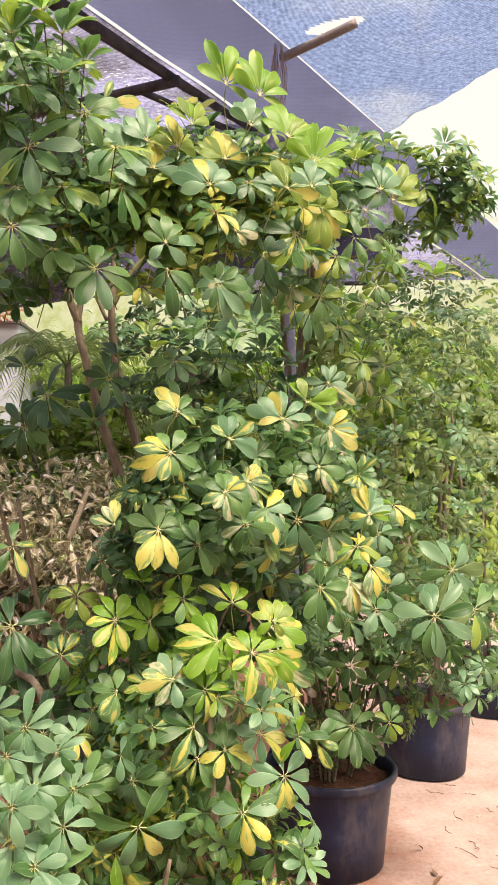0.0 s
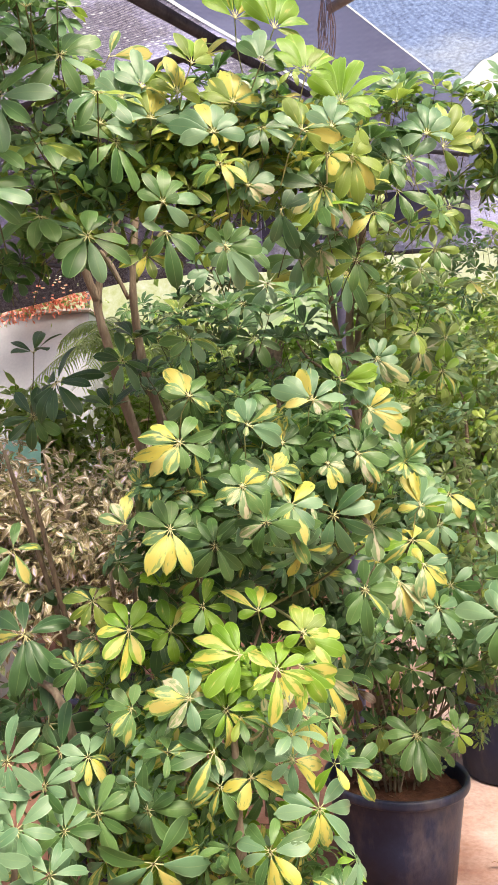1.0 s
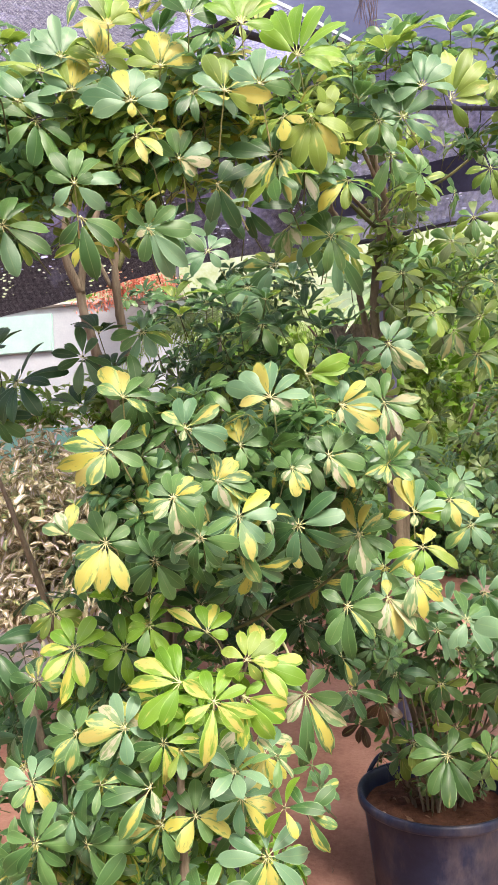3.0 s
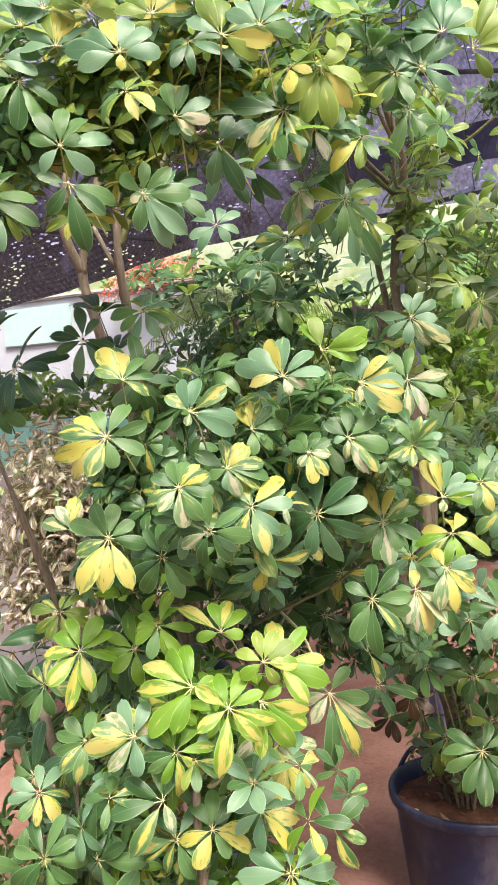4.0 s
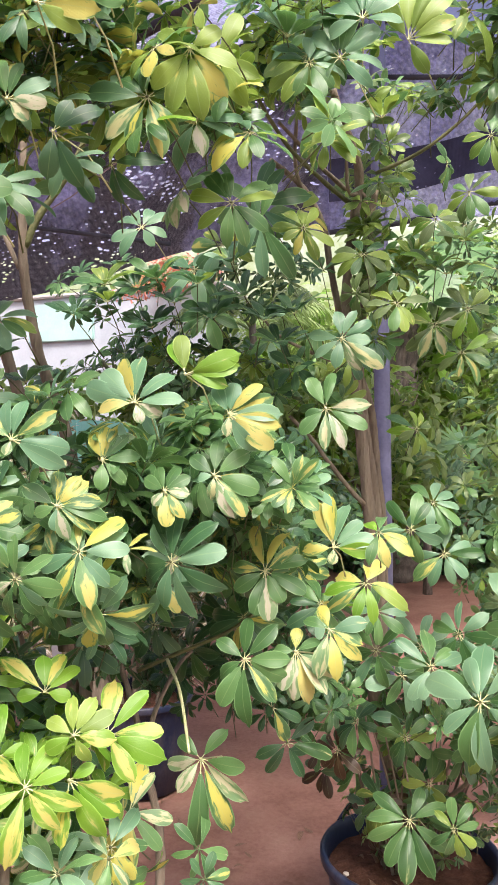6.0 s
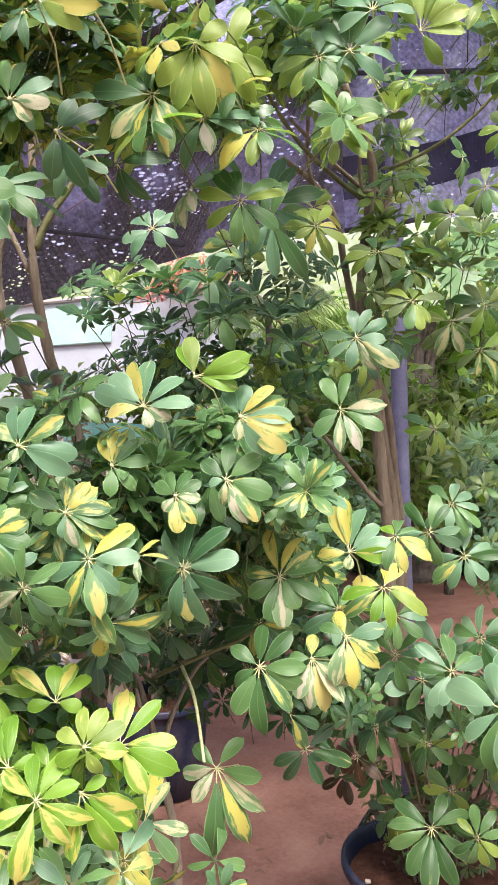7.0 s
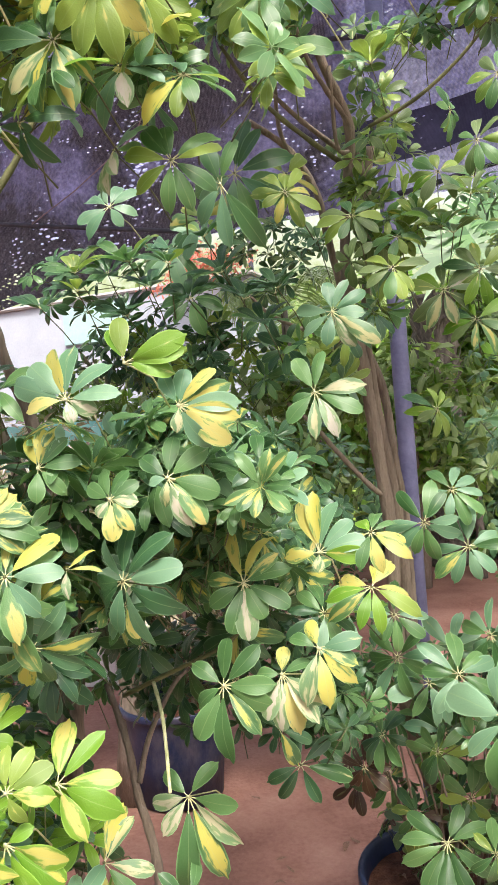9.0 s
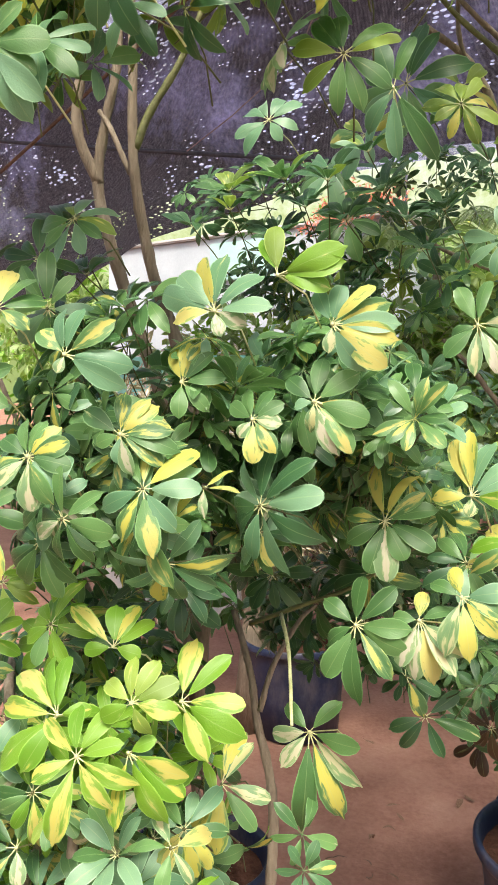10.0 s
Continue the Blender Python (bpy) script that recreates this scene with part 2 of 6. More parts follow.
def net_material(name, thread, light, gap, hole_scale, holes, weave, glow, relief=0.8, lit_worn_from=0.49):
    """Woven shade net: threads that let some light through, thinner worn areas with blotches of light put into their
    colour, open meshes and torn holes.
    """
    m, n, l, p = mat(name)
    co = n.new("ShaderNodeTexCoord")
    area = noise_tex(n, l, 1.3, 6, 0.66)
    lit_worn = n.new("ShaderNodeMapRange")
    l.new(area, lit_worn.inputs[0])
    lit_worn.inputs[1].default_value, lit_worn.inputs[2].default_value = lit_worn_from, lit_worn_from + 0.17
    fold = noise_tex(n, l, 3.0, 3, 0.5, stretch=(1, 0.25, 1))
    # blotches of light are mixed into the thread colour where the net is worn
    shade = mix_rgb(n, l, lit_worn.outputs[0], thread, light)
    shade = mix_rgb(n, l, math_node(n, l, "MULTIPLY", fold, 0.6), shade, tuple(0.5 * c for c in thread))
    wv = []
    for direction in ("X", "Y"):
        w = n.new("ShaderNodeTexWave")
        w.bands_direction = direction
        w.inputs["Scale"].default_value, w.inputs["Distortion"].default_value, w.inputs["Detail"].default_value = weave, 0.8, 2
        l.new(co.outputs["UV"], w.inputs["Vector"])
        wv.append(w.outputs["Fac"])
    cross = math_node(n, l, "MULTIPLY", wv[0], wv[1])
    shade = mix_rgb(n, l, math_node(n, l, "MULTIPLY", cross, relief), shade, tuple(min(1, 2.2 * c) for c in light))
    mottle = noise_tex(n, l, 42, 3, 0.6)
    shade = mix_rgb(n, l, min(1.0, 2.5 * relief), shade, ramp(n, l, mottle, [(0.3, (0.55, 0.55, 0.58)), (0.7, (1.3, 1.3, 1.28))]), "MULTIPLY")
    l.new(shade, p.inputs["Base Color"])
    p.inputs["Roughness"].default_value, p.inputs["Specular IOR Level"].default_value = 0.6, 0.2
    bump(n, l, cross, p, 0.3)
    tl = n.new("ShaderNodeBsdfTranslucent")
    l.new(shade, tl.inputs[0])
    a = n.new("ShaderNodeMixShader")
    a.inputs[0].default_value = glow
    l.new(p.outputs[0], a.inputs[1])
    l.new(tl.outputs[0], a.inputs[2])
    vor = n.new("ShaderNodeTexVoronoi")
    vor.inputs["Scale"].default_value = hole_scale
    mp = n.new("ShaderNodeMapping")
    mp.inputs["Scale"].default_value, mp.inputs["Rotation"].default_value = (1.0, 2.2, 1), (0, 0, 0.15)
    l.new(co.outputs["UV"], mp.inputs[0])
    l.new(mp.outputs[0], vor.inputs["Vector"])
    where = n.new("ShaderNodeMapRange")
    l.new(noise_tex(n, l, 2.2, 3), where.inputs[0])
    where.inputs[1].default_value, where.inputs[2].default_value, where.inputs[3].default_value, where.inputs[4].default_value = 0.42, 0.66, 0.0, holes
    hole = math_node(n, l, "LESS_THAN", vor.outputs["Distance"], where.outputs[0])
    clear = math_node(n, l, "MAXIMUM", hole, math_node(n, l, "MULTIPLY", lit_worn.outputs[0], gap))
    tr = n.new("ShaderNodeBsdfTransparent")
    b = n.new("ShaderNodeMixShader")
    l.new(clear, b.inputs[0])
    l.new(a.outputs[0], b.inputs[1])
    l.new(tr.outputs[0], b.inputs[2])
    l.new(b.outputs[0], n["Material Output"].inputs[0])
    return m


NET_DARK = net_material("shade_net_dark", (0.046, 0.036, 0.050), (0.44, 0.42, 0.82), 0.06, 22, 0.40, 60, 0.6, 0.34, 0.54)
NET_VIOLET = net_material("shade_net_blue_violet", (0.34, 0.34, 0.68), (0.66, 0.68, 0.98), 0.22, 20, 0.28, 52, 0.78, 0.5)
NET_HEM = net_material("shade_net_doubled", (0.050, 0.046, 0.080), (0.10, 0.10, 0.17), 0.0, 22, 0.20, 60, 0.3, 0.1)
NET_ROOF = net_material("shade_net_violet", (0.075, 0.072, 0.150), (0.42, 0.44, 0.88), 0.13, 20, 0.34, 52, 0.6, 0.5)
NET_WHITE = net_material("shade_net_white", (0.13, 0.20, 0.38), (0.22, 0.30, 0.48), 0.30, 14, 0.0, 50, 0.6, 0.5)
TARP = net_material("grey_tarp", (0.125, 0.145, 0.26), (0.18, 0.205, 0.34), 0.0, 10, 0.0, 6, 0.5, 0.0)


# ---- geometry helpers ----
def mesh_object(name, verts, faces, material, parent=None, smooth=True, uvs=None, mats=None, slots=None):
    me = bpy.data.meshes.new(name)
    me.from_pydata([tuple(v) for v in verts], [], faces)
    for k in (slots or [material]):
        me.materials.append(k)
    if mats is not None:
        me.polygons.foreach_set("material_index", np.asarray(mats, dtype=np.int32))
    if uvs is not None:
        layer = me.uv_layers.new(name="UVMap")
        layer.data.foreach_set("uv", np.asarray(uvs, dtype=np.float32).ravel())
    if smooth:
        me.polygons.foreach_set("use_smooth", np.ones(len(me.polygons), dtype=bool))
    me.update()
    ob = new(name, me)
    if parent is not None:
        ob.parent = parent
    return ob


def part(name, bm, material, parent, label=""):
    me = bpy.data.meshes.new(name)
    bm.to_mesh(me)
    bm.free()
    me.materials.append(material)
    me.polygons.foreach_set("use_smooth", np.ones(len(me.polygons), dtype=bool))
    ob = new(name, me)
    ob.parent = parent
    if label:
        tagged(ob, label)
    return ob


def thing(name, x, y, z, label, category, group="", kind=""):
    ob = new(name)
    ob.location = (x, y, z)
    ob.empty_display_size = 0.1
    return tagged(ob, label, category, group, kind)


def tube_data(points, radii, sides=8, wobble=0.0, rng=None):
    """A tapered tube along points, closed at both ends."""
    pts = [Vector(p) for p in points]
    verts, faces = [], []
    side = None
    for i, p in enumerate(pts):
        d = (pts[min(i + 1, len(pts) - 1)] - pts[max(i - 1, 0)]).normalized()
        if side is None:
            side = d.cross(Vector((0.3, 0.9, 0.1))).normalized()
        side = (side - d * side.dot(d)).normalized()
        up = d.cross(side)
        for k in range(sides):
            a = 2 * math.pi * k / sides
            r = radii[i] * (1 + (rng.uniform(-wobble, wobble) if rng else 0))
            verts.append(p + (side * math.cos(a) + up * math.sin(a)) * r)
    for i in range(len(pts) - 1):
        for k in range(sides):
            a, b = i * sides + k, i * sides + (k + 1) % sides
            faces.append((a, b, b + sides, a + sides))
    faces.append(tuple(range(sides))[::-1])
    faces.append(tuple((len(pts) - 1) * sides + k for k in range(sides)))
    return verts, faces


def smooth_path(points, steps=6):
    """Catmull-Rom through the points."""
    p = [Vector(q) for q in points]
    p = [p[0] * 2 - p[1]] + p + [p[-1] * 2 - p[-2]]
    out = []
    for i in range(1, len(p) - 2):
        for s in range(steps):
            t = s / steps
            a, b, c, d = p[i - 1], p[i], p[i + 1], p[i + 2]
            out.append(0.5 * ((2 * b) + (c - a) * t + (2 * a - 5 * b + 4 * c - d) * t * t + (3 * b - a - 3 * c + d) * t ** 3))
    out.append(p[-2])
    return out


def stem(name, plant, points, r0, r1, material=None, label=""):
    rng = random.Random(int(1000 * (points[0][0] + 3 * points[-1][2])))
    base = plant.location
    path = smooth_path(points)
    radii = [r0 + (r1 - r0) * i / (len(path) - 1) for i in range(len(path))]
    # swollen leaf scars
    radii = [r * (1.12 if i % 4 == 2 else 1.0) for i, r in enumerate(radii)]
    v, f = tube_data([q - base for q in path], radii, 9, 0.07, rng)
    ob = mesh_object(name, v, f, material or BARK, plant)
    if label:
        tagged(ob, label)
    return ob


# ---- leaflets: a stalk and an obovate blade along +x, upper face +z ----
def leaflet_data(width, droop, fold, wave, stalk=0.13, notch=0.015, steps=(0.0, 0.10, 0.26, 0.45, 0.62, 0.78, 0.91, 1.0)):
    verts, faces, uvs = [], [], []
    for t in steps:
        x = stalk + (1 - stalk) * t
        w = width * max(0.05, t ** 0.85 * max(0.0, 1 - t ** 2.4) ** 0.72 / 0.51)
        if t == 1.0:
            w = width * 0.16
        z0 = 0.06 * math.sin(math.pi * t) - droop * t ** 2.4
        for j in range(5):
            s = (j - 2) / 2
            z = z0 + fold * abs(s) * w - 0.18 * w * s * s + wave * math.sin(5.5 * t + 2.2 * s) * abs(s) * w
            verts.append((x - (0.035 * abs(s) ** 2 - notch * (1 - abs(s))) * (t > 0.95), s * w, z))
            uvs.append((t, 0.5 + s / 2))
    for i in range(len(steps) - 1):
        for j in range(4):
            a = i * 5 + j
            faces.append((a, a + 5, a + 6, a + 1))
    n0 = len(verts)
    for x, z, r in ((0.0, 0.0, 0.013), (stalk + 0.03, 0.008, 0.010)):
        for a in (0, 2.1, 4.2):
            verts.append((x, r * math.cos(a), z + r * math.sin(a)))
            uvs.append((0.0, 0.5))
    for k in range(3):
        a, b = n0 + k, n0 + (k + 1) % 3
        faces.append((a, b, b + 3, a + 3))
    return np.array(verts), faces, uvs


SHAPES = [
    leaflet_data(0.176, 0.10, 0.16, 0.10),
    leaflet_data(0.184, 0.18, 0.06, 0.20),
    leaflet_data(0.162, 0.24, 0.30, 0.14),
    leaflet_data(0.178, 0.05, 0.12, 0.26, notch=-0.03),
    leaflet_data(0.156, 0.32, 0.18, 0.28),
    leaflet_data(0.170, 0.14, 0.40, 0.08),
    leaflet_data(0.188, 0.08, 0.00, 0.18, notch=-0.045),
    leaflet_data(0.168, 0.20, -0.12, 0.24, notch=-0.03),
    leaflet_data(0.152, 0.00, 0.44, 0.16),
]
FAR_SHAPES = [leaflet_data(w, d, f, 0.1, steps=(0.0, 0.35, 0.75, 1.0)) for w, d, f in ((0.18, 0.1, 0.3), (0.16, 0.3, 0.1), (0.2, 0.2, 0.4))]
SLOT = {k: i for i, k in enumerate(LEAVES)}
SLOTS = list(LEAVES.values())
LEAF_MESH = {}
KEEP_CLEAR = []


def leaflet_mesh(shape, kind):
    if (shape, kind) not in LEAF_MESH:
        v, f, uv = SHAPES[shape]
        me = bpy.data.meshes.new("leaflet")
        me.from_pydata([tuple(q) for q in v], [], f)
        me.materials.append(LEAVES[kind])
        me.materials.append(PETIOLE)
        mi = [0] * (len(f) - 3) + [1] * 3
        me.polygons.foreach_set("material_index", np.array(mi, dtype=np.int32))
        layer = me.uv_layers.new(name="UVMap")
        layer.data.foreach_set("uv", np.array([uv[i] for face in f for i in face], dtype=np.float32).ravel())
        me.polygons.foreach_set("use_smooth", np.ones(len(me.polygons), dtype=bool))
        me.update()
        LEAF_MESH[shape, kind] = me
    return LEAF_MESH[shape, kind]


def axis_frame(axis):
    """x: up the slope of the plane across axis, z: axis."""
    z = Vector(axis).normalized()
    x = Vector((0, 0, 1)) - z * z.z
    if x.length < 0.05:
        x = Vector((0, 1, 0)) - z * z.y
    x.normalize()
    return Matrix((x, z.cross(x), z)).transposed()


def leaflet_poses(centre, radius, axis, count, rng, spin=0.0, reflex=0.12, sag=0.14, spread=0.08):
    """Poses of the leaflets of one umbel. Leaflets run clockwise, seen from in front, from the top."""
    fr = axis_frame(axis)
    out = []
    for i in range(count):
        a = -2 * math.pi * (i + spin) / count + rng.uniform(-spread, spread) * 3
        d = fr @ Vector((math.cos(a), math.sin(a), -(reflex + rng.uniform(-0.14, 0.16))))
        d.normalize()
        d = (d + Vector((0, 0, -sag * rng.uniform(0.2, 1.5)))).normalized()
        z = (fr.col[2] - d * fr.col[2].dot(d)).normalized()
        y = z.cross(d)
        m = Matrix((d, y, z)).transposed() @ Matrix.Rotation(rng.uniform(-0.35, 0.35), 3, "X")
        size = radius * rng.uniform(0.70, 1.06)
        out.append(Matrix.LocRotScale(Vector(centre), m.to_quaternion(), (size, size * rng.uniform(0.88, 1.1), size)))
    return out


def umbel(plant, centre, radius, axis, kinds, seed, root=None, spin=0.0, reflex=0.12, sag=0.14):
    """One leaf of the plant: a petiole with a hub, and leaflets round it. kinds: one letter a leaflet, clockwise from the top."""
    rng = random.Random(seed)
    base = Vector(plant.location)
    c = Vector(centre)
    KEEP_CLEAR.append((c.x, c.y, c.z, radius))
    ax = Vector(axis).normalized()
    r = Vector(root) if root is not None else c - ax * 0.05 + Vector((rng.uniform(-0.05, 0.05), 0.09, -0.06))
    mid = (c + r) / 2 + Vector((0, 0, 0.02)) - ax * 0.02
    v, f = tube_data([q - c for q in (r, mid, c - ax * 0.004, c + ax * 0.002)], [0.0016, 0.0014, 0.0013, 0.0030], 5)
    hub = mesh_object("compound_leaf", v, f, GREEN_STEM, plant)
    hub.location = c - base
    tilt = ax if reflex < 0 else (ax + Vector([rng.uniform(-0.42, 0.42) for _ in range(3)])).normalized()
    for i, m in enumerate(leaflet_poses((0, 0, 0), radius, tilt, len(kinds), rng, spin, reflex, sag)):
        if kinds[i] == ".":
            continue
        ob = new("leaflet", leaflet_mesh(rng.randrange(len(SHAPES)), kinds[i]))
        ob.parent = hub
        ob.matrix_basis = m
    return hub


# the leaves turn towards the open path
OPEN_SIDE = Vector((0.5, 0.75, 1.75))


def leaf(plant, centre, axis, blades_, seed, root=None):
    """One leaf whose leaflets can be told apart. blades_: for each leaflet its clock angle in degrees as seen from the
    path, its kind, and its length in millimetres."""
    rng = random.Random(seed)
    base, c = Vector(plant.location), Vector(centre)
    face = (OPEN_SIDE - c).normalized()
    right = Vector((0, 0, 1)).cross(face).normalized()
    up = face.cross(right)
    ax = (face * 0.85 + Vector(axis).normalized() * 0.55 + Vector((0, 0, 0.12))).normalized()
    words = [(radians(float(w[:-1].split(k)[0])), k, float(w.split(k)[1]) / 1000) for w in blades_.split() for k in w if k.isalpha()]
    KEEP_CLEAR.append((c.x, c.y, c.z, sum(w[2] for w in words) / len(words)))
    r = Vector(root) if root is not None else c - ax * 0.05 + Vector((rng.uniform(-0.05, 0.05), 0.09, -0.06))
    mid = (c + r) / 2 + Vector((0, 0, 0.02)) - ax * 0.02
    v, f = tube_data([q - c for q in (r, mid, c - ax * 0.004, c + ax * 0.002)], [0.0017, 0.0015, 0.0014, 0.0034], 5)
    hub = mesh_object("compound_leaf", v, f, PETIOLE, plant)
    hub.location = c - base
    for a, kind, length in words:
        e = up * math.cos(a) + right * math.sin(a)
        d = e - face * (e.dot(ax) / face.dot(ax))
        size = length * min(1.3, d.length)
        d = (d.normalized() + ax * rng.uniform(-0.16, 0.10)).normalized()
        z = (ax - d * ax.dot(d)).normalized()
        m = Matrix((d, z.cross(d), z)).transposed() @ Matrix.Rotation(rng.uniform(-0.42, 0.42), 3, "X")
        ob = new("leaflet", leaflet_mesh(rng.randrange(len(SHAPES)), kind))
        ob.parent = hub
        ob.matrix_basis = Matrix.LocRotScale(None, m.to_quaternion(), (size, math.sqrt(size * 0.1) * rng.uniform(0.94, 1.1), size))
    return hub


def foliage(plant, volumes, seed, label="", shapes=SHAPES, name="foliage"):
    """The deeper leaves of a plant, too many to tell apart, in one mesh.
    volumes: (centre, radii, number of umbels, leaflet kinds, leaf radius, axis bias)."""
    rng = random.Random(seed)
    base = Vector(plant.location)
    V, F, U, M = [], [], [], []
    n0 = 0
    for centre, radii, count, kinds, radius, bias in volumes:
        for _ in range(count):
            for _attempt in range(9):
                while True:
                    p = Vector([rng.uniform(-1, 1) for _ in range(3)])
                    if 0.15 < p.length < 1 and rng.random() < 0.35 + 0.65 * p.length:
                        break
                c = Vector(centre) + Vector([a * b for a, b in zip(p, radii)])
                # fill leaves stay out of the space between placed leaves and the path
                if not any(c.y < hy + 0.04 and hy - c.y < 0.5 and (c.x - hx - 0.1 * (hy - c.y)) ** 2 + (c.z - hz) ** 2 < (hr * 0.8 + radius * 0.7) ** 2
                           for hx, hy, hz, hr in KEEP_CLEAR):
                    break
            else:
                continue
            ax = (Vector((p.x, p.y, p.z * 0.6)) * 0.8 + Vector(bias) + Vector([rng.uniform(-0.5, 0.5) for _ in range(3)])).normalized()
            k = rng.choice(kinds)
            size = radius * rng.uniform(0.75, 1.15)
            for m in leaflet_poses(c - base, size, ax, rng.randint(6, 9), rng, rng.random(), rng.choice((0.2, 0.0, -0.3, -0.6)), 0.12):
                v, f, uv = shapes[rng.randrange(len(shapes))]
                mm = np.array(m)
                V.append(v @ mm[:3, :3].T + mm[:3, 3])
                F.extend([tuple(q + n0 for q in face) for face in f])
                U.extend([uv[q] for face in f for q in face])
                kk = rng.choice(kinds) if rng.random() < 0.25 else k
                M.extend([SLOT[kk]] * len(f))
                n0 += len(v)
            # petiole back towards the heart of the plant
            d = (Vector(centre) - c)
            d.z = -abs(d.z) - 0.05
            e = c + (d.normalized() + Vector([rng.uniform(-0.5, 0.5) for _ in range(3)])) * rng.uniform(0.04, 0.09)
            tv, tf = tube_data([q - base for q in (e, c)], [0.0015, 0.0012], 3)
            V.append(np.array([tuple(q) for q in tv]))
            F.extend([tuple(q + n0 for q in face) for face in tf])
            U.extend([(0, 0.5) for face in tf for q in face])
            M.extend([len(SLOTS)] * len(tf))
            n0 += len(tv)
    ob = mesh_object(name, np.concatenate(V), F, None, plant, True, U, M, SLOTS + [GREEN_STEM])
    return tagged(ob, label or "dense green and yellow umbrella leaves", kind="stuff")


def lathe(profile, sides=48):
    bm = bmesh.new()
    rings = []
    for r, z in profile:
        rings.append([bm.verts.new((r * math.cos(2 * math.pi * k / sides), r * math.sin(2 * math.pi * k / sides), z)) for k in range(sides)])
    for a, b in zip(rings, rings[1:]):
        for k in range(sides):
            bm.faces.new((a[k], a[(k + 1) % sides], b[(k + 1) % sides], b[k]))
    bm.faces.new(rings[0][::-1])
    return bm


def pot(plant, rim, height, foot):
    """A thick-walled plastic nursery pot with a rolled rim, and the soil in it."""
    h, r, b = height, rim, foot
    prof = [(b * 0.9, 0.0), (b, 0.006), (b + (r - 0.02 - b) * 0.5, h * 0.5), (r - 0.022, h - 0.045), (r - 0.020, h - 0.040), (r - 0.003, h - 0.036), (r, h - 0.028),
            (r, h - 0.008), (r - 0.004, h), (r - 0.014, h), (r - 0.022, h - 0.012), (r - 0.028, h - 0.06), (r - 0.034, h - 0.11)]
    body = part("pot", lathe(prof), POT, plant, "dark blue-black plastic nursery pot")
    rng = random.Random(int(rim * 1000))
    bm = bmesh.new()
    rs = r - 0.026
    rings = [[bm.verts.new((0, 0, h - 0.035))]]
    for q in range(1, 9):
        rings.append([bm.verts.new((rs * q / 8 * math.cos(2 * math.pi * k / 40), rs * q / 8 * math.sin(2 * math.pi * k / 40),
                                    h - 0.045 - 0.02 * (q / 8) ** 2 + rng.uniform(-0.007, 0.007))) for k in range(40)])
    for k in range(40):
        bm.faces.new((rings[0][0], rings[1][k], rings[1][(k + 1) % 40]))
    for a, c in zip(rings[1:], rings[2:]):
        for k in range(40):
            bm.faces.new((a[k], c[k], c[(k + 1) % 40], a[(k + 1) % 40]))
    part("soil", bm, SOIL, body, "red-brown potting soil with dead leaves")
    return body


def pot_handle(body, rim, height, angle, material):
    """A bent plastic grip on the rim, at that angle round the pot."""
    pts = []
    for i in range(9):
        a = angle + radians(-20 + 40 * i / 8)
        up = 0.055 * math.sin(math.pi * i / 8)
        pts.append((1.0 * rim * math.cos(a), rim * math.sin(a), height - 0.01 + up))
    v, f = tube_data(pts, [0.009] * 9, 8)
    return tagged(mesh_object("handle", v, f, material, body), "black plastic pot handle")


def stems_of(plant, count, reach, top, r0, seed, lean=(0, 0)):
    """Thin stems from the soil up into the crown."""
    rng = random.Random(seed)
    b = plant.location
    for i in range(count):
        a = 6.283 * i / count + rng.uniform(-0.4, 0.4)
        x, y = b.x + 0.08 * math.cos(a), b.y + 0.08 * math.sin(a)
        e = (b.x + lean[0] + reach * math.cos(a), b.y + lean[1] + reach * math.sin(a), top * rng.uniform(0.8, 1.1))
        m = (x * 0.55 + e[0] * 0.45 + rng.uniform(-0.03, 0.03), y * 0.55 + e[1] * 0.45, 0.35 + (e[2] - 0.35) * 0.5)
        stem("stem", plant, [(x, y, 0.33), m, e], r0, r0 * 0.45)


# ---- ground ----
def sheet(name, x0, x1, y0, y1, nx, ny, height, material, label, category, kind="structure"):
    verts, faces, uvs = [], [], []
    for j in range(ny + 1):
        for i in range(nx + 1):
            x, y = x0 + (x1 - x0) * i / nx, y0 + (y1 - y0) * j / ny
            verts.append((x, y, height(x, y)))
    for j in range(ny):
        for i in range(nx):
            a = j * (nx + 1) + i
            faces.append((a, a + 1, a + nx + 2, a + nx + 1))
    for f in faces:
        uvs.extend([(verts[q][0], verts[q][1]) for q in f])
    ob = mesh_object(name, verts, faces, material, None, True, uvs)
    return tagged(ob, label, category, kind=kind)


def sand_height(x, y):
    near = math.exp(-((x - 0.3) ** 2 + (y - 3.5) ** 2) / 40)
    return near * 0.012 * (noise.noise(Vector((x * 2.3, y * 2.3, 0))) + 0.6 * noise.noise(Vector((x * 7, y * 7, 3)))) - 0.006


def graded(a, b, near0, near1, fine):
    """Coordinates from a to b, finely spaced between near0 and near1."""
    out = [a, a * 0.5 + near0 * 0.5, a * 0.2 + near0 * 0.8]
    n = int((near1 - near0) / fine)
    out += [near0 + (near1 - near0) * i / n for i in range(n + 1)]
    return out + [b * 0.2 + near1 * 0.8, b * 0.5 + near1 * 0.5, b]


gx, gy = graded(-150, 150, -4, 4, 0.06), graded(-150, 150, -1, 8, 0.06)
gv = [(x, y, sand_height(x, y)) for y in gy for x in gx]
gf = [(j * len(gx) + i, j * len(gx) + i + 1, (j + 1) * len(gx) + i + 1, (j + 1) * len(gx) + i) for j in range(len(gy) - 1) for i in range(len(gx) - 1)]
tagged(mesh_object("ground", gv, gf, SAND), "trodden red-brown sandy soil", "ground", kind="structure")

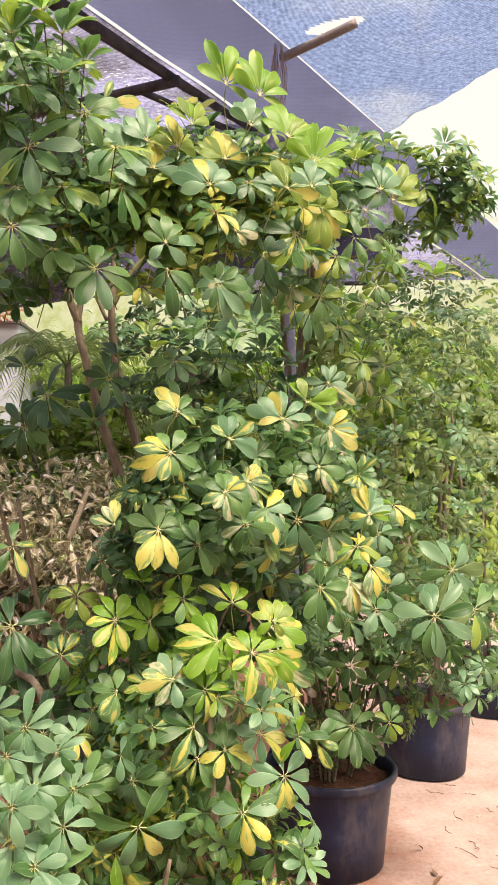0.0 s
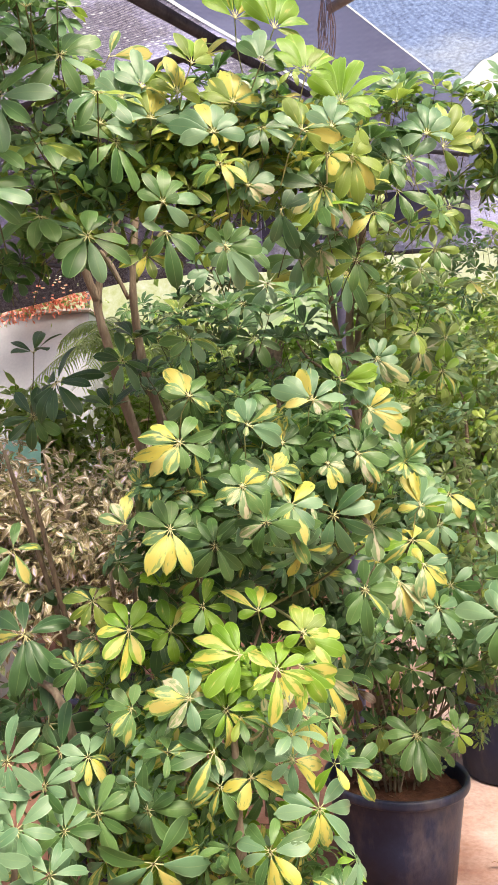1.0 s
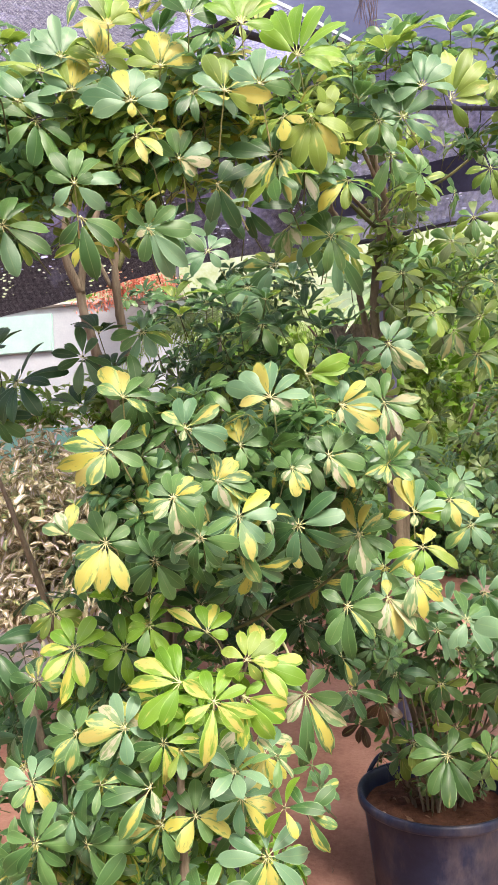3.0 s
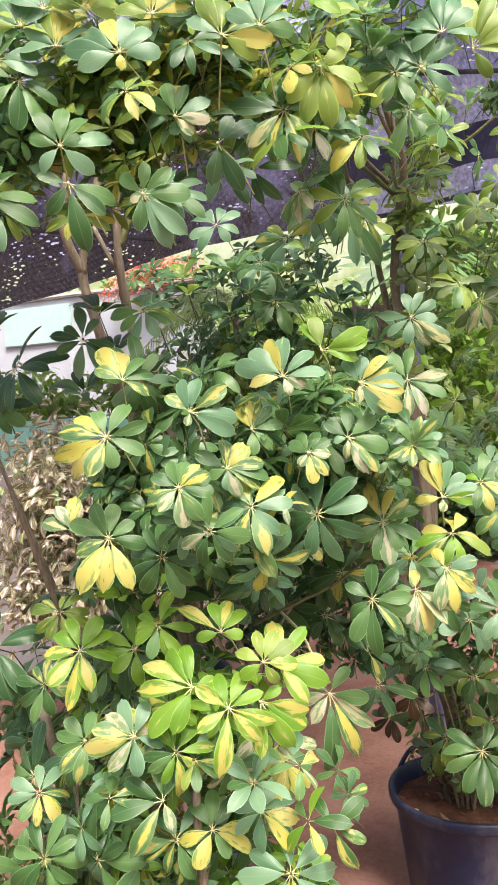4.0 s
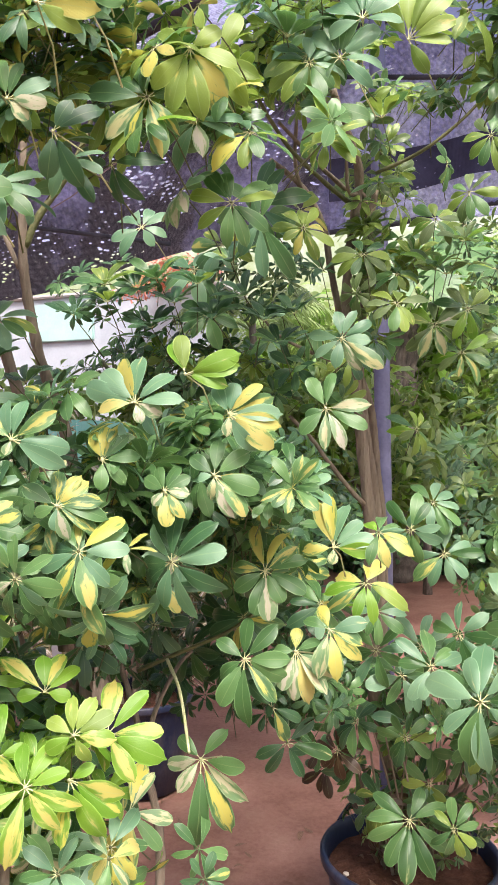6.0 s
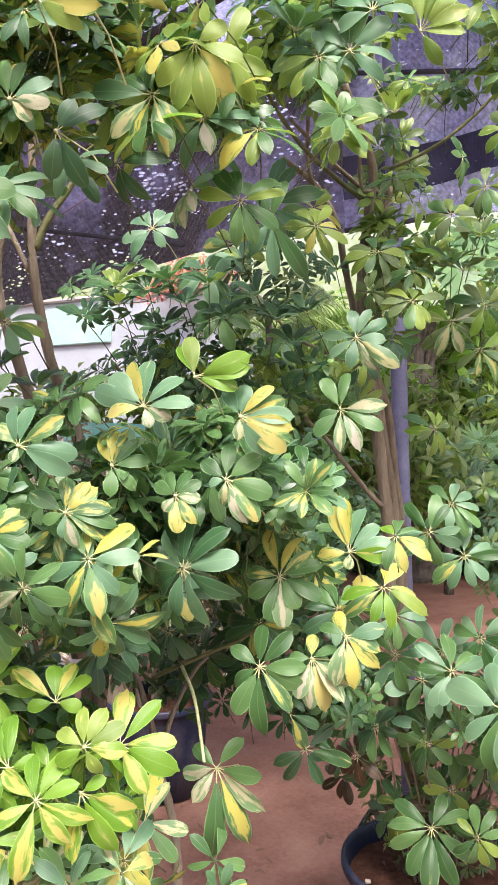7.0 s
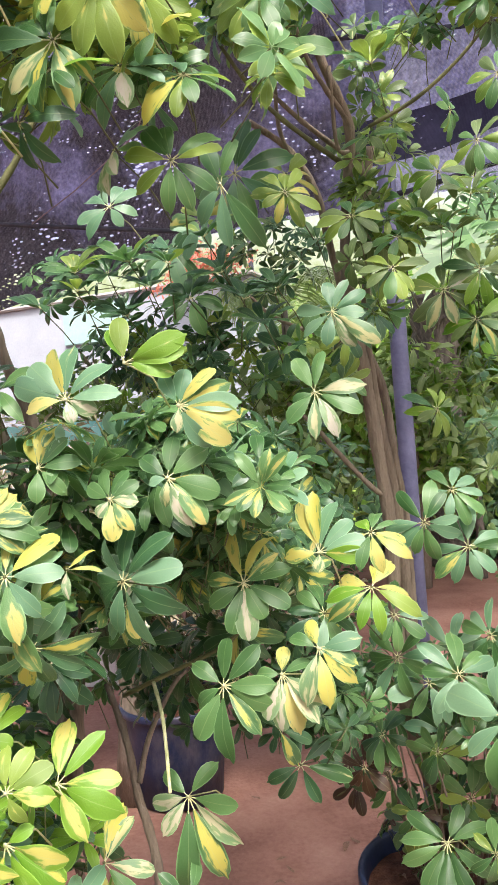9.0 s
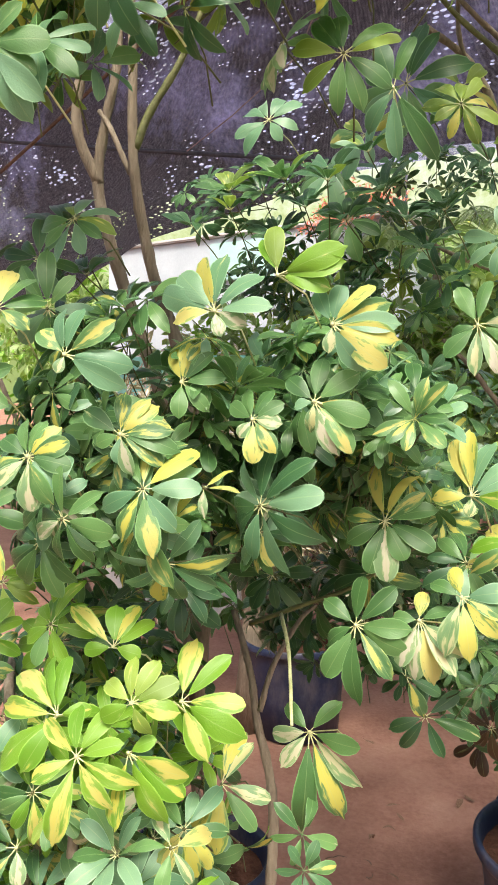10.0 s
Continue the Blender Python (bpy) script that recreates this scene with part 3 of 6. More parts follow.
# ---- shade house: poles, roof nets, hanging net ----
ROOF = 4.08


def pole(name, a, b, r, material, label, r1=None):
    n = 12
    v, f = tube_data([Vector(a).lerp(Vector(b), i / n) + Vector((0, 0, -0.004 * (Vector(b) - Vector(a)).length * math.sin(math.pi * i / n))) for i in range(n + 1)], [r + ((r1 or r) - r) * i / n for i in range(n + 1)], 12)
    return tagged(mesh_object(name, v, f, material), label, "pole", "poles of the shade house")


pole("roof_pole", (-2.6, 1.15, 4.01), (0.05, 5.05, 4.03), 0.072, POLE_DARK, "thick dark round pole under the shade net", 0.020)
pole("roof_pole", (-2.2, 5.10, 4.04), (-0.40, 4.30, 3.99), 0.030, POLE_DARK, "dark cross pole tied to the roof pole")
pole("roof_pole", (-0.66, 4.46, 4.02), (0.25, 5.35, 4.02), 0.022, POLE_DARK, "thin dark pole under the shade net")
pole("roof_pole", (0.175, 4.13, 4.02), (0.567, 3.93, 4.10), 0.024, POLE_GREY, "rusty pole end poking through the white net")
pole("brace_pole", (-3.85, 4.93, 3.25), (-2.05, 4.93, 4.05), 0.012, TWIG, "slim brown brace pole behind the torn net")
pole("wall_pole", (-5.6, 4.97, 3.86), (-1.2, 4.97, 2.938), 0.013, POLE_DARK, "dark horizontal pole behind the hanging net")
pole("post", (0.235, 3.9, -0.05), (0.192, 3.9, 3.45), 0.031, STEEL, "slim blue-grey steel post")
pole("post", (-3.65, 11.9, -0.05), (-3.65, 11.9, 4.75), 0.038, POLE_DARK, "slim dark steel post outside the shade house")


def line1(y):
    return -0.80 + (y - 3.79) * 0.685


def line2(y):
    return 0.246 + (y - 4.215) * 0.694


def edge(x):
    """Where the white net ends, in a slack frayed edge open to the sky."""
    return 99.0 if x < 0.9 else 5.2 - 1.67 * (x - 0.98) + 0.16 * noise.noise(Vector((x * 4, 2, 1))) + 0.05 * noise.noise(Vector((x * 17, 2, 1)))


def roof_strip(name, left, right, nx, material, label, lift=0.0, sag=0.05):
    verts, faces, uvs = [], [], []
    rows = 120 if nx < 100 else 300
    ys = [2.9 + 6.1 * (j / rows) ** 1.3 for j in range(rows + 1)]
    for y in ys:
        a, b = left(y), right(y)
        for i in range(nx + 1):
            s = (i / nx) ** (1 if nx < 100 else 2)
            x = a + (b - a) * s
            z = ROOF + lift - sag * math.sin(math.pi * s) * (0.6 + 0.4 * math.sin(2.1 * y)) + 0.02 * noise.noise(Vector((x * 1.5, y * 1.5, 7)))
            y1 = min(y, edge(x)) if nx > 100 else y
            verts.append((x, y1, z))
            uvs.append((x, y1))
    for j in range(rows):
        for i in range(nx):
            q = j * (nx + 1) + i
            mx, my = (verts[q][0] + verts[q + 1][0]) / 2, (verts[q][1] + verts[q + nx + 1][1]) / 2
            # the tear round the pole end
            if nx > 100 and ((mx - 0.45) / 0.15) ** 2 + ((my - 3.96 + 0.45 * (mx - 0.45)) / 0.055) ** 2 < 1:
                continue
            if nx > 100 and all(verts[k][1] > edge(verts[k][0]) - 0.001 for k in (q, q + 1, q + nx + 2, q + nx + 1)):
                continue
            faces.append((q, q + 1, q + nx + 2, q + nx + 1))
    ob = mesh_object(name, verts, faces, material, None, True, [uvs[q] for f in faces for q in f])
    return tagged(ob, label, "shade net", kind="structure")


roof_strip("roof_net", lambda y: -7.0, line1, 60, NET_ROOF, "violet woven shade net stretched as a roof")
roof_strip("roof_tarp", lambda y: line1(y) + 0.003, line2, 16, TARP, "smooth grey-violet tarpaulin strip of the roof", 0.02, 0.03)
roof_strip("roof_net_white", lambda y: line2(y) + 0.003, lambda y: 9.0, 300, NET_WHITE, "pale blue-white woven shade net of the roof", 0.03, 0.06)


def net_foot(x):
    """Height of the slack lower edge of the hanging nets."""
    return 2.955 + 0.055 * min(x, 0.5) - 0.19 * max(0.0, -1.55 - x) + 0.02 * noise.noise(Vector((x * 2.2, 0, 1)))


def hanging_net(name, x0, x1, y, high, low, material, label):
    verts, faces, uvs = [], [], []
    nx, nz = max(20, int(22 * (x1 - x0))), 20
    for k in range(nz + 1):
        for i in range(nx + 1):
            x = x0 + (x1 - x0) * i / nx
            t = k / nz
            z = high(x) + (low(x) - high(x)) * t
            drop = (ROOF - z) / 1.1
            yy = y + 0.07 * math.sin(x * 4.1 + 2 * drop) * drop + 0.05 * noise.noise(Vector((x * 3, z * 2, 5)))
            verts.append((x, yy, z))
            uvs.append((x, z))
    for k in range(nz):
        for i in range(nx):
            q = k * (nx + 1) + i
            faces.append((q, q + 1, q + nx + 2, q + nx + 1))
    ob = mesh_object(name, verts, faces, material, None, True, [uvs[q] for f in faces for q in f])
    return tagged(ob, label, "shade net", kind="structure")


def net_head(x):
    return ROOF - 0.55 * max(0.0, x - 0.1)


hanging_net("hanging_net", -6.5, -0.2, 5.05, net_head, net_foot, NET_DARK, "dark brown torn shade net hanging from the roof edge")
hanging_net("hanging_net_violet", -0.28, 1.0, 5.02, net_head, net_foot, NET_VIOLET, "blue-violet shade net hanging from the roof edge")
hanging_net("net_hem", -0.27, 1.0, 4.99, lambda x: net_foot(x) + 0.37, lambda x: net_foot(x) + 0.15, NET_HEM, "dark doubled band sewn along the violet net")
v, f = tube_data([(-0.28 + 0.08 * i, 5.02 + 0.07 * math.sin((-0.28 + 0.08 * i) * 4.1 + 2), net_foot(-0.28 + 0.08 * i)) for i in range(17)], [0.014] * 17, 8)
tagged(mesh_object("edge_rope", v, f, POLE_DARK), "dark rope along the foot of the violet net", "rope")
pole("wall_pole", (-0.5, 4.96, 3.79), (1.0, 4.96, 3.55), 0.013, POLE_DARK, "thin dark pole behind the violet net")


# unseen wall added behind the path to cut the low light on the plants
CONCRETE = surface("light_block_concrete", [(0.3, (0.20, 0.17, 0.14)), (0.7, (0.36, 0.32, 0.27))], 2, 0.95, 30, 0.4, 0.2)
wv = [(x, y, z) for z in (-0.05, 2.6) for y in (-2.2, -2.0) for x in (-7.0, 7.0)]
wf = [(0, 1, 5, 4), (3, 2, 6, 7), (2, 0, 4, 6), (1, 3, 7, 5), (4, 5, 7, 6), (0, 2, 3, 1)]
tagged(mesh_object("light_block_wall", wv, wf, CONCRETE, None, False), "unseen plain concrete wall added to block low light", "wall", kind="structure")

# ---- plants ----
def plant(x, y, label):
    return thing("umbrella_plant", x, y, 0, label, "potted plant", "umbrella plants")


A = plant(-0.30, 2.12, "low bushy potted umbrella plant with lime-yellow variegated leaves")
B = plant(-0.20, 2.56, "tall potted umbrella plant with bare stems and yellow-variegated leaves")
C = plant(0.36, 3.54, "tall umbrella plant with braided trunks in black pot")
E = plant(1.035, 4.66, "umbrella plant with pale leaves in black pot on sand")
H = plant(1.78, 5.80, "dense umbrella plant in black pot at the row's end")
F = plant(-0.58, 2.95, "shaded dark green umbrella plant in a plastic pot")
D = plant(-1.18, 4.55, "umbrella plant in blue-black pot behind the front row")
G = plant(-0.62, 1.62, "umbrella plant with large pale grey-green leaves by the path")
I = C
for k, r, h, b in ((A, 0.20, 0.36, 0.16), (B, 0.26, 0.46, 0.20), (C, 0.30, 0.42, 0.235), (E, 0.29, 0.42, 0.23), (H, 0.29, 0.42, 0.23),
                   (F, 0.22, 0.38, 0.17), (D, 0.28, 0.48, 0.22), (G, 0.20, 0.36, 0.16)):
    body = pot(k, r, h, b)
    if k in (C, E, H):
        pot_handle(body, r, h, 2.35, POT)
stems_of(A, 5, 0.22, 0.95, 0.011, 1)
stems_of(E, 5, 0.28, 2.1, 0.017, 2, (0, -0.1))
stems_of(H, 5, 0.34, 2.1, 0.017, 3)
stems_of(F, 4, 0.20, 1.7, 0.013, 4, (-0.08, -0.4))
stems_of(D, 5, 0.35, 1.7, 0.016, 5)
stems_of(G, 4, 0.16, 0.95, 0.012, 6)
stems_of(C, 22, 0.24, 0.95, 0.0055, 7)

# stems
stem("stem", B, [(-0.358, 2.650, 0.997), (-0.321, 2.639, 1.294), (-0.342, 2.640, 1.610), (-0.388, 2.619, 1.845), (-0.433, 2.591, 2.000), (-0.453, 2.567, 2.151), (-0.457, 2.551, 2.273), (-0.444, 2.538, 2.451), (-0.439, 2.530, 2.602), (-0.428, 2.513, 2.732)], 0.0182, 0.0077, BARK)
stem("stem", B, [(-0.399, 2.659, 0.985), (-0.373, 2.652, 1.270), (-0.412, 2.643, 1.607), (-0.500, 2.600, 1.901), (-0.542, 2.564, 2.084), (-0.571, 2.556, 2.216), (-0.548, 2.559, 2.353), (-0.509, 2.558, 2.471), (-0.488, 2.548, 2.622)], 0.0198, 0.0084, BARK)
stem("stem", B, [(-0.569, 2.558, 2.216), (-0.603, 2.523, 2.341), (-0.584, 2.522, 2.476), (-0.567, 2.523, 2.633), (-0.551, 2.519, 2.748)], 0.0137, 0.0077, BARK)
stem("branch", B, [(-0.453, 2.554, 2.279), (-0.421, 2.569, 2.358), (-0.358, 2.594, 2.456), (-0.308, 2.611, 2.564), (-0.283, 2.610, 2.652)], 0.0099, 0.0056, GREEN_STEM)
stem("branch", B, [(-0.308, 2.611, 2.564), (-0.257, 2.645, 2.586), (-0.174, 2.676, 2.603)], 0.0076, 0.0042, BARK)
stem("branch", B, [(-0.560, 2.553, 2.380), (-0.523, 2.550, 2.334), (-0.474, 2.560, 2.228)], 0.0061, 0.0063, BARK)
stem("stem", B, [(-0.075, 2.531, 0.677), (-0.074, 2.543, 0.819), (-0.097, 2.562, 0.927), (-0.133, 2.571, 1.026), (-0.161, 2.585, 1.128), (-0.219, 2.606, 1.251)], 0.0122, 0.0070, BARK)
stem("branch", B, [(-0.130, 2.575, 1.050), (-0.120, 2.613, 1.140), (-0.086, 2.665, 1.232), (-0.065, 2.705, 1.263)], 0.0068, 0.0042, BARK)
stem("branch", B, [(-0.128, 2.534, 1.254), (-0.030, 2.540, 1.301), (0.090, 2.554, 1.358), (0.179, 2.567, 1.424), (0.250, 2.594, 1.473)], 0.0053, 0.0028, GREEN_STEM)
stem("petiole", B, [(-0.051, 2.532, 1.288), (0.031, 2.424, 1.254), (0.098, 2.321, 1.173)], 0.004, 0.003, PETIOLE)
stem("trunk", C, [(0.393, 3.635, 0.411), (0.307, 3.537, 0.669), (0.260, 3.455, 0.934), (0.255, 3.410, 1.218), (0.263, 3.370, 1.494), (0.244, 3.341, 1.760), (0.228, 3.292, 2.020), (0.215, 3.244, 2.238), (0.242, 3.211, 2.430), (0.272, 3.158, 2.576), (0.247, 3.063, 2.689), (0.228, 3.013, 2.765)], 0.025, 0.010, BARK)
stem("trunk", C, [(0.352, 3.662, 0.429), (0.320, 3.585, 0.746), (0.276, 3.504, 1.050), (0.279, 3.440, 1.395), (0.268, 3.415, 1.615), (0.249, 3.386, 1.795), (0.232, 3.357, 2.026), (0.254, 3.323, 2.249), (0.278, 3.289, 2.446), (0.302, 3.256, 2.553)], 0.021, 0.010, BARK)
stem("trunk", C, [(0.327, 3.695, 0.370), (0.281, 3.592, 0.739), (0.275, 3.546, 1.095), (0.285, 3.485, 1.481), (0.270, 3.458, 1.667), (0.252, 3.429, 1.904), (0.187, 3.362, 2.118), (0.150, 3.304, 2.342), (0.141, 3.258, 2.454), (0.098, 3.177, 2.556), (0.036, 3.046, 2.605)], 0.017, 0.008, BARK)
stem("branch", C, [(0.267, 3.371, 1.573), (0.226, 3.313, 1.621), (0.166, 3.204, 1.729), (0.133, 3.137, 1.797), (0.086, 3.066, 1.863)], 0.0084, 0.0049, BARK)
stem("branch", C, [(0.262, 3.240, 2.483), (0.186, 3.104, 2.538), (0.125, 2.973, 2.590), (0.100, 2.857, 2.633), (0.077, 2.794, 2.684)], 0.0076, 0.0042, GREEN_STEM)
stem("branch", C, [(0.285, 3.249, 2.435), (0.276, 3.203, 2.524), (0.246, 3.127, 2.521), (0.259, 3.046, 2.696)], 0.0076, 0.0042, BARK)
stem("branch", C, [(0.312, 3.206, 2.586), (0.443, 3.202, 2.631), (0.553, 3.191, 2.697), (0.645, 3.173, 2.774)], 0.0061, 0.0035, GREEN_STEM)
stem("branch", C, [(0.273, 3.158, 2.592), (0.246, 3.062, 2.642), (0.218, 2.987, 2.710), (0.201, 2.938, 2.813)], 0.0076, 0.0042, BARK)
stem("branch", C, [(0.108, 3.202, 2.511), (0.090, 3.120, 2.605), (0.120, 3.025, 2.743), (0.115, 2.969, 2.875)], 0.0068, 0.0035, BARK)
stem("branch", C, [(0.195, 3.268, 2.028), (0.110, 3.158, 2.064), (0.055, 3.066, 2.098), (0.022, 3.001, 2.146)], 0.0061, 0.0035, BARK)
stem("branch", C, [(0.214, 3.266, 2.562), (0.158, 3.114, 2.603), (0.116, 3.032, 2.646), (0.089, 2.957, 2.672)], 0.0076, 0.0042, BARK)
stem("branch", C, [(0.421, 3.570, 0.560), (0.505, 3.442, 0.666), (0.578, 3.363, 0.763)], 0.0091, 0.0056, BARK)
stem("stem", A, [(-0.555, 2.289, 0.735), (-0.571, 2.280, 0.961), (-0.631, 2.319, 1.082), (-0.724, 2.407, 1.102)], 0.014, 0.010, BARK)
stem("stem", A, [(-0.084, 1.994, 0.791), (-0.091, 1.986, 0.934), (-0.099, 2.007, 1.110)], 0.012, 0.007, BARK)
stem("stem", A, [(-0.314, 2.095, 0.746), (-0.247, 2.036, 0.929), (-0.159, 2.028, 1.075)], 0.009, 0.006, BARK)
stem("stem", A, [(-0.245, 2.415, 1.323), (-0.254, 2.410, 1.429), (-0.245, 2.400, 1.604)], 0.018, 0.016, BARK)
# leaf clusters of the front plants
leaf(A, (-0.345, 2.028, 1.323), (0.18, -0.72, 0.62), "350l80 35l84 60l80 103l77 170m80 198m113 230m91 277m75 318l70", 1)
leaf(A, (-0.268, 2.127, 1.302), (0.31, -0.72, 0.67), "348l84 15l90 45m110 300l73 268l79 230l67 180l76", 2)
leaf(A, (-0.073, 1.954, 1.284), (-0.06, -0.83, 0.68), "352l88 328l101 308m115 275m107 232l120 208l88 75l48", 3)
leaf(A, (0.011, 1.909, 1.265), (0.19, -0.66, 0.35), "345l71 28l80 72l68 112m86 142m77 192m114 238m68 308m71", 4)
leaf(A, (-0.039, 2.033, 1.367), (0.07, -0.52, 0.92), "303m96 350l65 18m72 50l70 100l45 260l50", 5)
leaf(A, (0.066, 1.956, 1.334), (0.16, -1.01, 0.39), "350o60 25o65 60o70 95m65 300o56 240l51 150o46", 6)
leaf(A, (0.063, 2.065, 1.297), (0.04, -0.65, 0.61), "358m98 40l96 85m96 112l104 145m88", 7)
leaf(A, (0.055, 1.961, 1.261), (-0.02, -0.85, 0.06), "60l45 105m91 122l97 150l102 183m97", 8)
leaf(A, (-0.183, 1.926, 1.197), (0.18, -0.97, 0.30), "343s75 25s68 110s60 180s72 225c75 262y95 288v82 312c69", 9)
leaf(A, (-0.339, 2.018, 1.144), (0.28, -0.94, 0.39), "325g64 290g64 255g64 225v75 195v80 20g59", 10)
leaf(A, (-0.133, 1.926, 1.081), (0.32, -0.67, 0.42), "358g74 33g69 303g84 265g103 218v107 165c52", 11)
leaf(A, (-0.058, 1.975, 1.009), (0.31, -0.80, 0.57), "328g68 5g73 40g68 92y73 120y83 150g58 210y73 258y68", 12)
leaf(A, (0.032, 1.999, 1.041), (0.01, -0.64, 0.58), "355s68 35s73 70s68 105y73 140y82 190s68 235s63 290s63 325s63", 13)
umbel(A, (-0.438, 1.995, 1.040), 0.082, (0.32, -0.66, 0.42), "ssvyyyvss", 14)
umbel(A, (-0.287, 1.948, 0.942), 0.100, (0.07, -0.95, 0.36), "ggggsssgg", 15)
umbel(A, (-0.314, 1.940, 1.008), 0.080, (-0.04, -0.90, 0.54), "s.ss.s", 16)
umbel(A, (-0.126, 1.959, 0.993), 0.089, (-0.07, -0.75, 0.44), "ssgggvvvg", 17)
umbel(A, (-0.521, 2.167, 1.203), 0.085, (0.05, -0.69, 0.49), "vvvvggggv", 18)
umbel(A, (-0.485, 2.190, 1.365), 0.083, (0.06, -0.83, 0.58), "oooooooov", 19)
umbel(A, (-0.287, 2.121, 1.410), 0.075, (-0.10, -0.23, 0.71), "llvllllll", 20, reflex=-0.6, sag=0.02)
umbel(A, (0.092, 1.966, 0.948), 0.101, (0.23, -0.68, 0.31), "ssssyygss", 21)
umbel(A, (0.171, 1.984, 1.031), 0.079, (0.24, -1.02, 0.23), ".gvv..g", 22)
umbel(A, (-0.021, 1.982, 1.124), 0.076, (-0.07, -1.00, 0.37), "ccgccgccg", 23)
umbel(A, (0.068, 2.064, 1.107), 0.083, (0.31, -0.94, 0.60), "ssgyyyysg", 24)
umbel(A, (-0.147, 1.972, 1.190), 0.100, (0.30, -0.64, 0.44), "ggssggccy", 25)
umbel(A, (-0.411, 2.077, 1.083), 0.088, (0.07, -0.81, 0.61), "gggggvggg", 26)
umbel(A, (-0.262, 1.889, 0.857), 0.129, (-0.04, -0.87, 0.32), ".gsyssg", 27)
umbel(A, (-0.403, 1.944, 0.936), 0.104, (0.27, -1.01, 0.68), "ggggggggg", 28)
umbel(A, (-0.011, 1.888, 0.891), 0.101, (-0.03, -0.88, 0.54), "ggsyygssg", 29)
umbel(A, (-0.168, 2.030, 1.379), 0.084, (0.30, -0.88, 0.67), "lllllglll", 30)
umbel(A, (0.034, 1.959, 1.111), 0.082, (0.10, -0.50, 0.83), "ssgsssgsg", 31, reflex=-0.6, sag=0.02)
umbel(A, (-0.186, 2.084, 1.436), 0.078, (0.00, -0.99, 0.36), "lgdlg", 32)
umbel(A, (-0.105, 1.934, 1.169), 0.085, (0.21, -0.62, 0.36), "lllmmlggl", 33)
umbel(A, (-0.078, 1.953, 1.149), 0.073, (-0.05, -0.63, 0.51), "ggvggoggg", 34)
umbel(A, (-0.230, 1.902, 1.089), 0.073, (0.09, -0.93, 0.54), "gvvg.g", 35)
umbel(A, (0.118, 1.973, 1.143), 0.072, (0.26, -0.84, 0.47), "cycgg", 36)
umbel(A, (0.127, 1.977, 1.041), 0.084, (-0.05, -0.65, 0.31), "lgylg", 37)
leaf(B, (-0.187, 1.892, 1.756), (0.13, -0.68, 0.35), "283v89 250y104 229y94 208v80 170g58 115g75 75g80 33g80 345g66 312y73", 38)
leaf(B, (-0.174, 1.946, 1.861), (0.17, -0.24, 0.95), "330y83 2y73 42g63 70g68 115v54 300v59", 39)
# s blades in these leaves hold sunlight on green blades in their colour
leaf(B, (-0.045, 1.952, 1.793), (0.25, -0.98, 0.47), "343s67 15s68 58v84 97s93 117s93 200c27 310v57", 40)
leaf(B, (0.098, 2.099, 1.856), (-0.01, -0.68, 0.42), "288s107 312s87 340y82 2s84 48s80 84s84 112c49 160c37 262y69", 41)
leaf(B, (0.020, 2.123, 1.756), (0.11, -0.62, 0.64), "335y63 0y66 20v59 45g63 80g67 130g55 178g51", 42)
leaf(B, (0.128, 2.151, 1.703), (0.32, -0.84, 0.50), "338g47 25g51 62g51 97c45 140v59 172y65 218c33 300g45", 43)
leaf(B, (-0.000, 2.010, 1.684), (0.22, -0.83, 0.42), "0v63 33y64 50y64 82v75 100g85 120v75 160c59 182s41 250g41 300g67", 44)
leaf(B, (-0.053, 1.892, 1.659), (0.09, -0.96, 0.45), "345g53 15g53 47y57 72v63 100g65 128s68 150v70 175c72 222c55 252v63 300g55", 45)
leaf(B, (0.202, 2.201, 1.729), (0.33, -0.64, 0.55), "308g59 3g72 55g75 98y78 108g88 135v92 152c82 185c41 258s31", 46)
leaf(B, (0.234, 2.193, 1.838), (0.13, -0.88, 0.34), "330s62 8s60 42y78 68v86 88s94 102y94 127y102 148s78 185c40", 47)
leaf(B, (0.166, 2.157, 1.907), (0.03, -0.86, 0.35), "335l80 350o76 72l102 80l97 100l76", 48)
leaf(B, (0.241, 2.370, 1.533), (0.07, -0.71, 0.61), "342y99 15y103 52v78 72g87 112g93 145g71 190g87 235g71 278v73 172c96", 49)
leaf(B, (0.374, 2.394, 1.582), (0.21, -0.75, 0.60), "338y103 352y103 10s94 42s80 75s83 95l83 180c33 263y61", 50)
leaf(B, (0.215, 2.321, 1.369), (0.07, -0.89, 0.11), "3g81 42g91 88g89 112g91 142v100 180g127 208g104 238g68 305g68", 51)
leaf(B, (0.307, 2.358, 1.383), (0.11, -0.86, 0.28), "0y49 60g53 120c85 140c98 160y102 180c93 200c80 270g45", 52)
leaf(B, (0.373, 2.362, 1.429), (0.05, -0.64, 0.56), "335y51 75s74 105v68 130y80 165y91 192c89 290g57", 53)
leaf(B, (0.092, 2.394, 1.132), (0.15, -1.17, 0.22), "308g73 40g79 100g96 128c127 155v162 180g182 215c81 258c79", 54)
umbel(B, (0.136, 2.739, 1.131), 0.109, (0.02, -0.90, 0.19), "g.dv..d", 55)
umbel(B, (0.140, 2.850, 1.004), 0.129, (0.25, -0.91, 0.32), "ddgddd.", 56)
umbel(B, (0.044, 2.007, 1.611), 0.091, (0.07, -0.76, 0.60), "yyssvvsdg", 57)
umbel(B, (0.084, 2.092, 1.606), 0.060, (0.26, -0.88, 0.64), "yycyo", 58)
umbel(B, (0.096, 2.274, 1.562), 0.082, (0.28, -0.74, 0.69), "ddsdssdsd", 59)
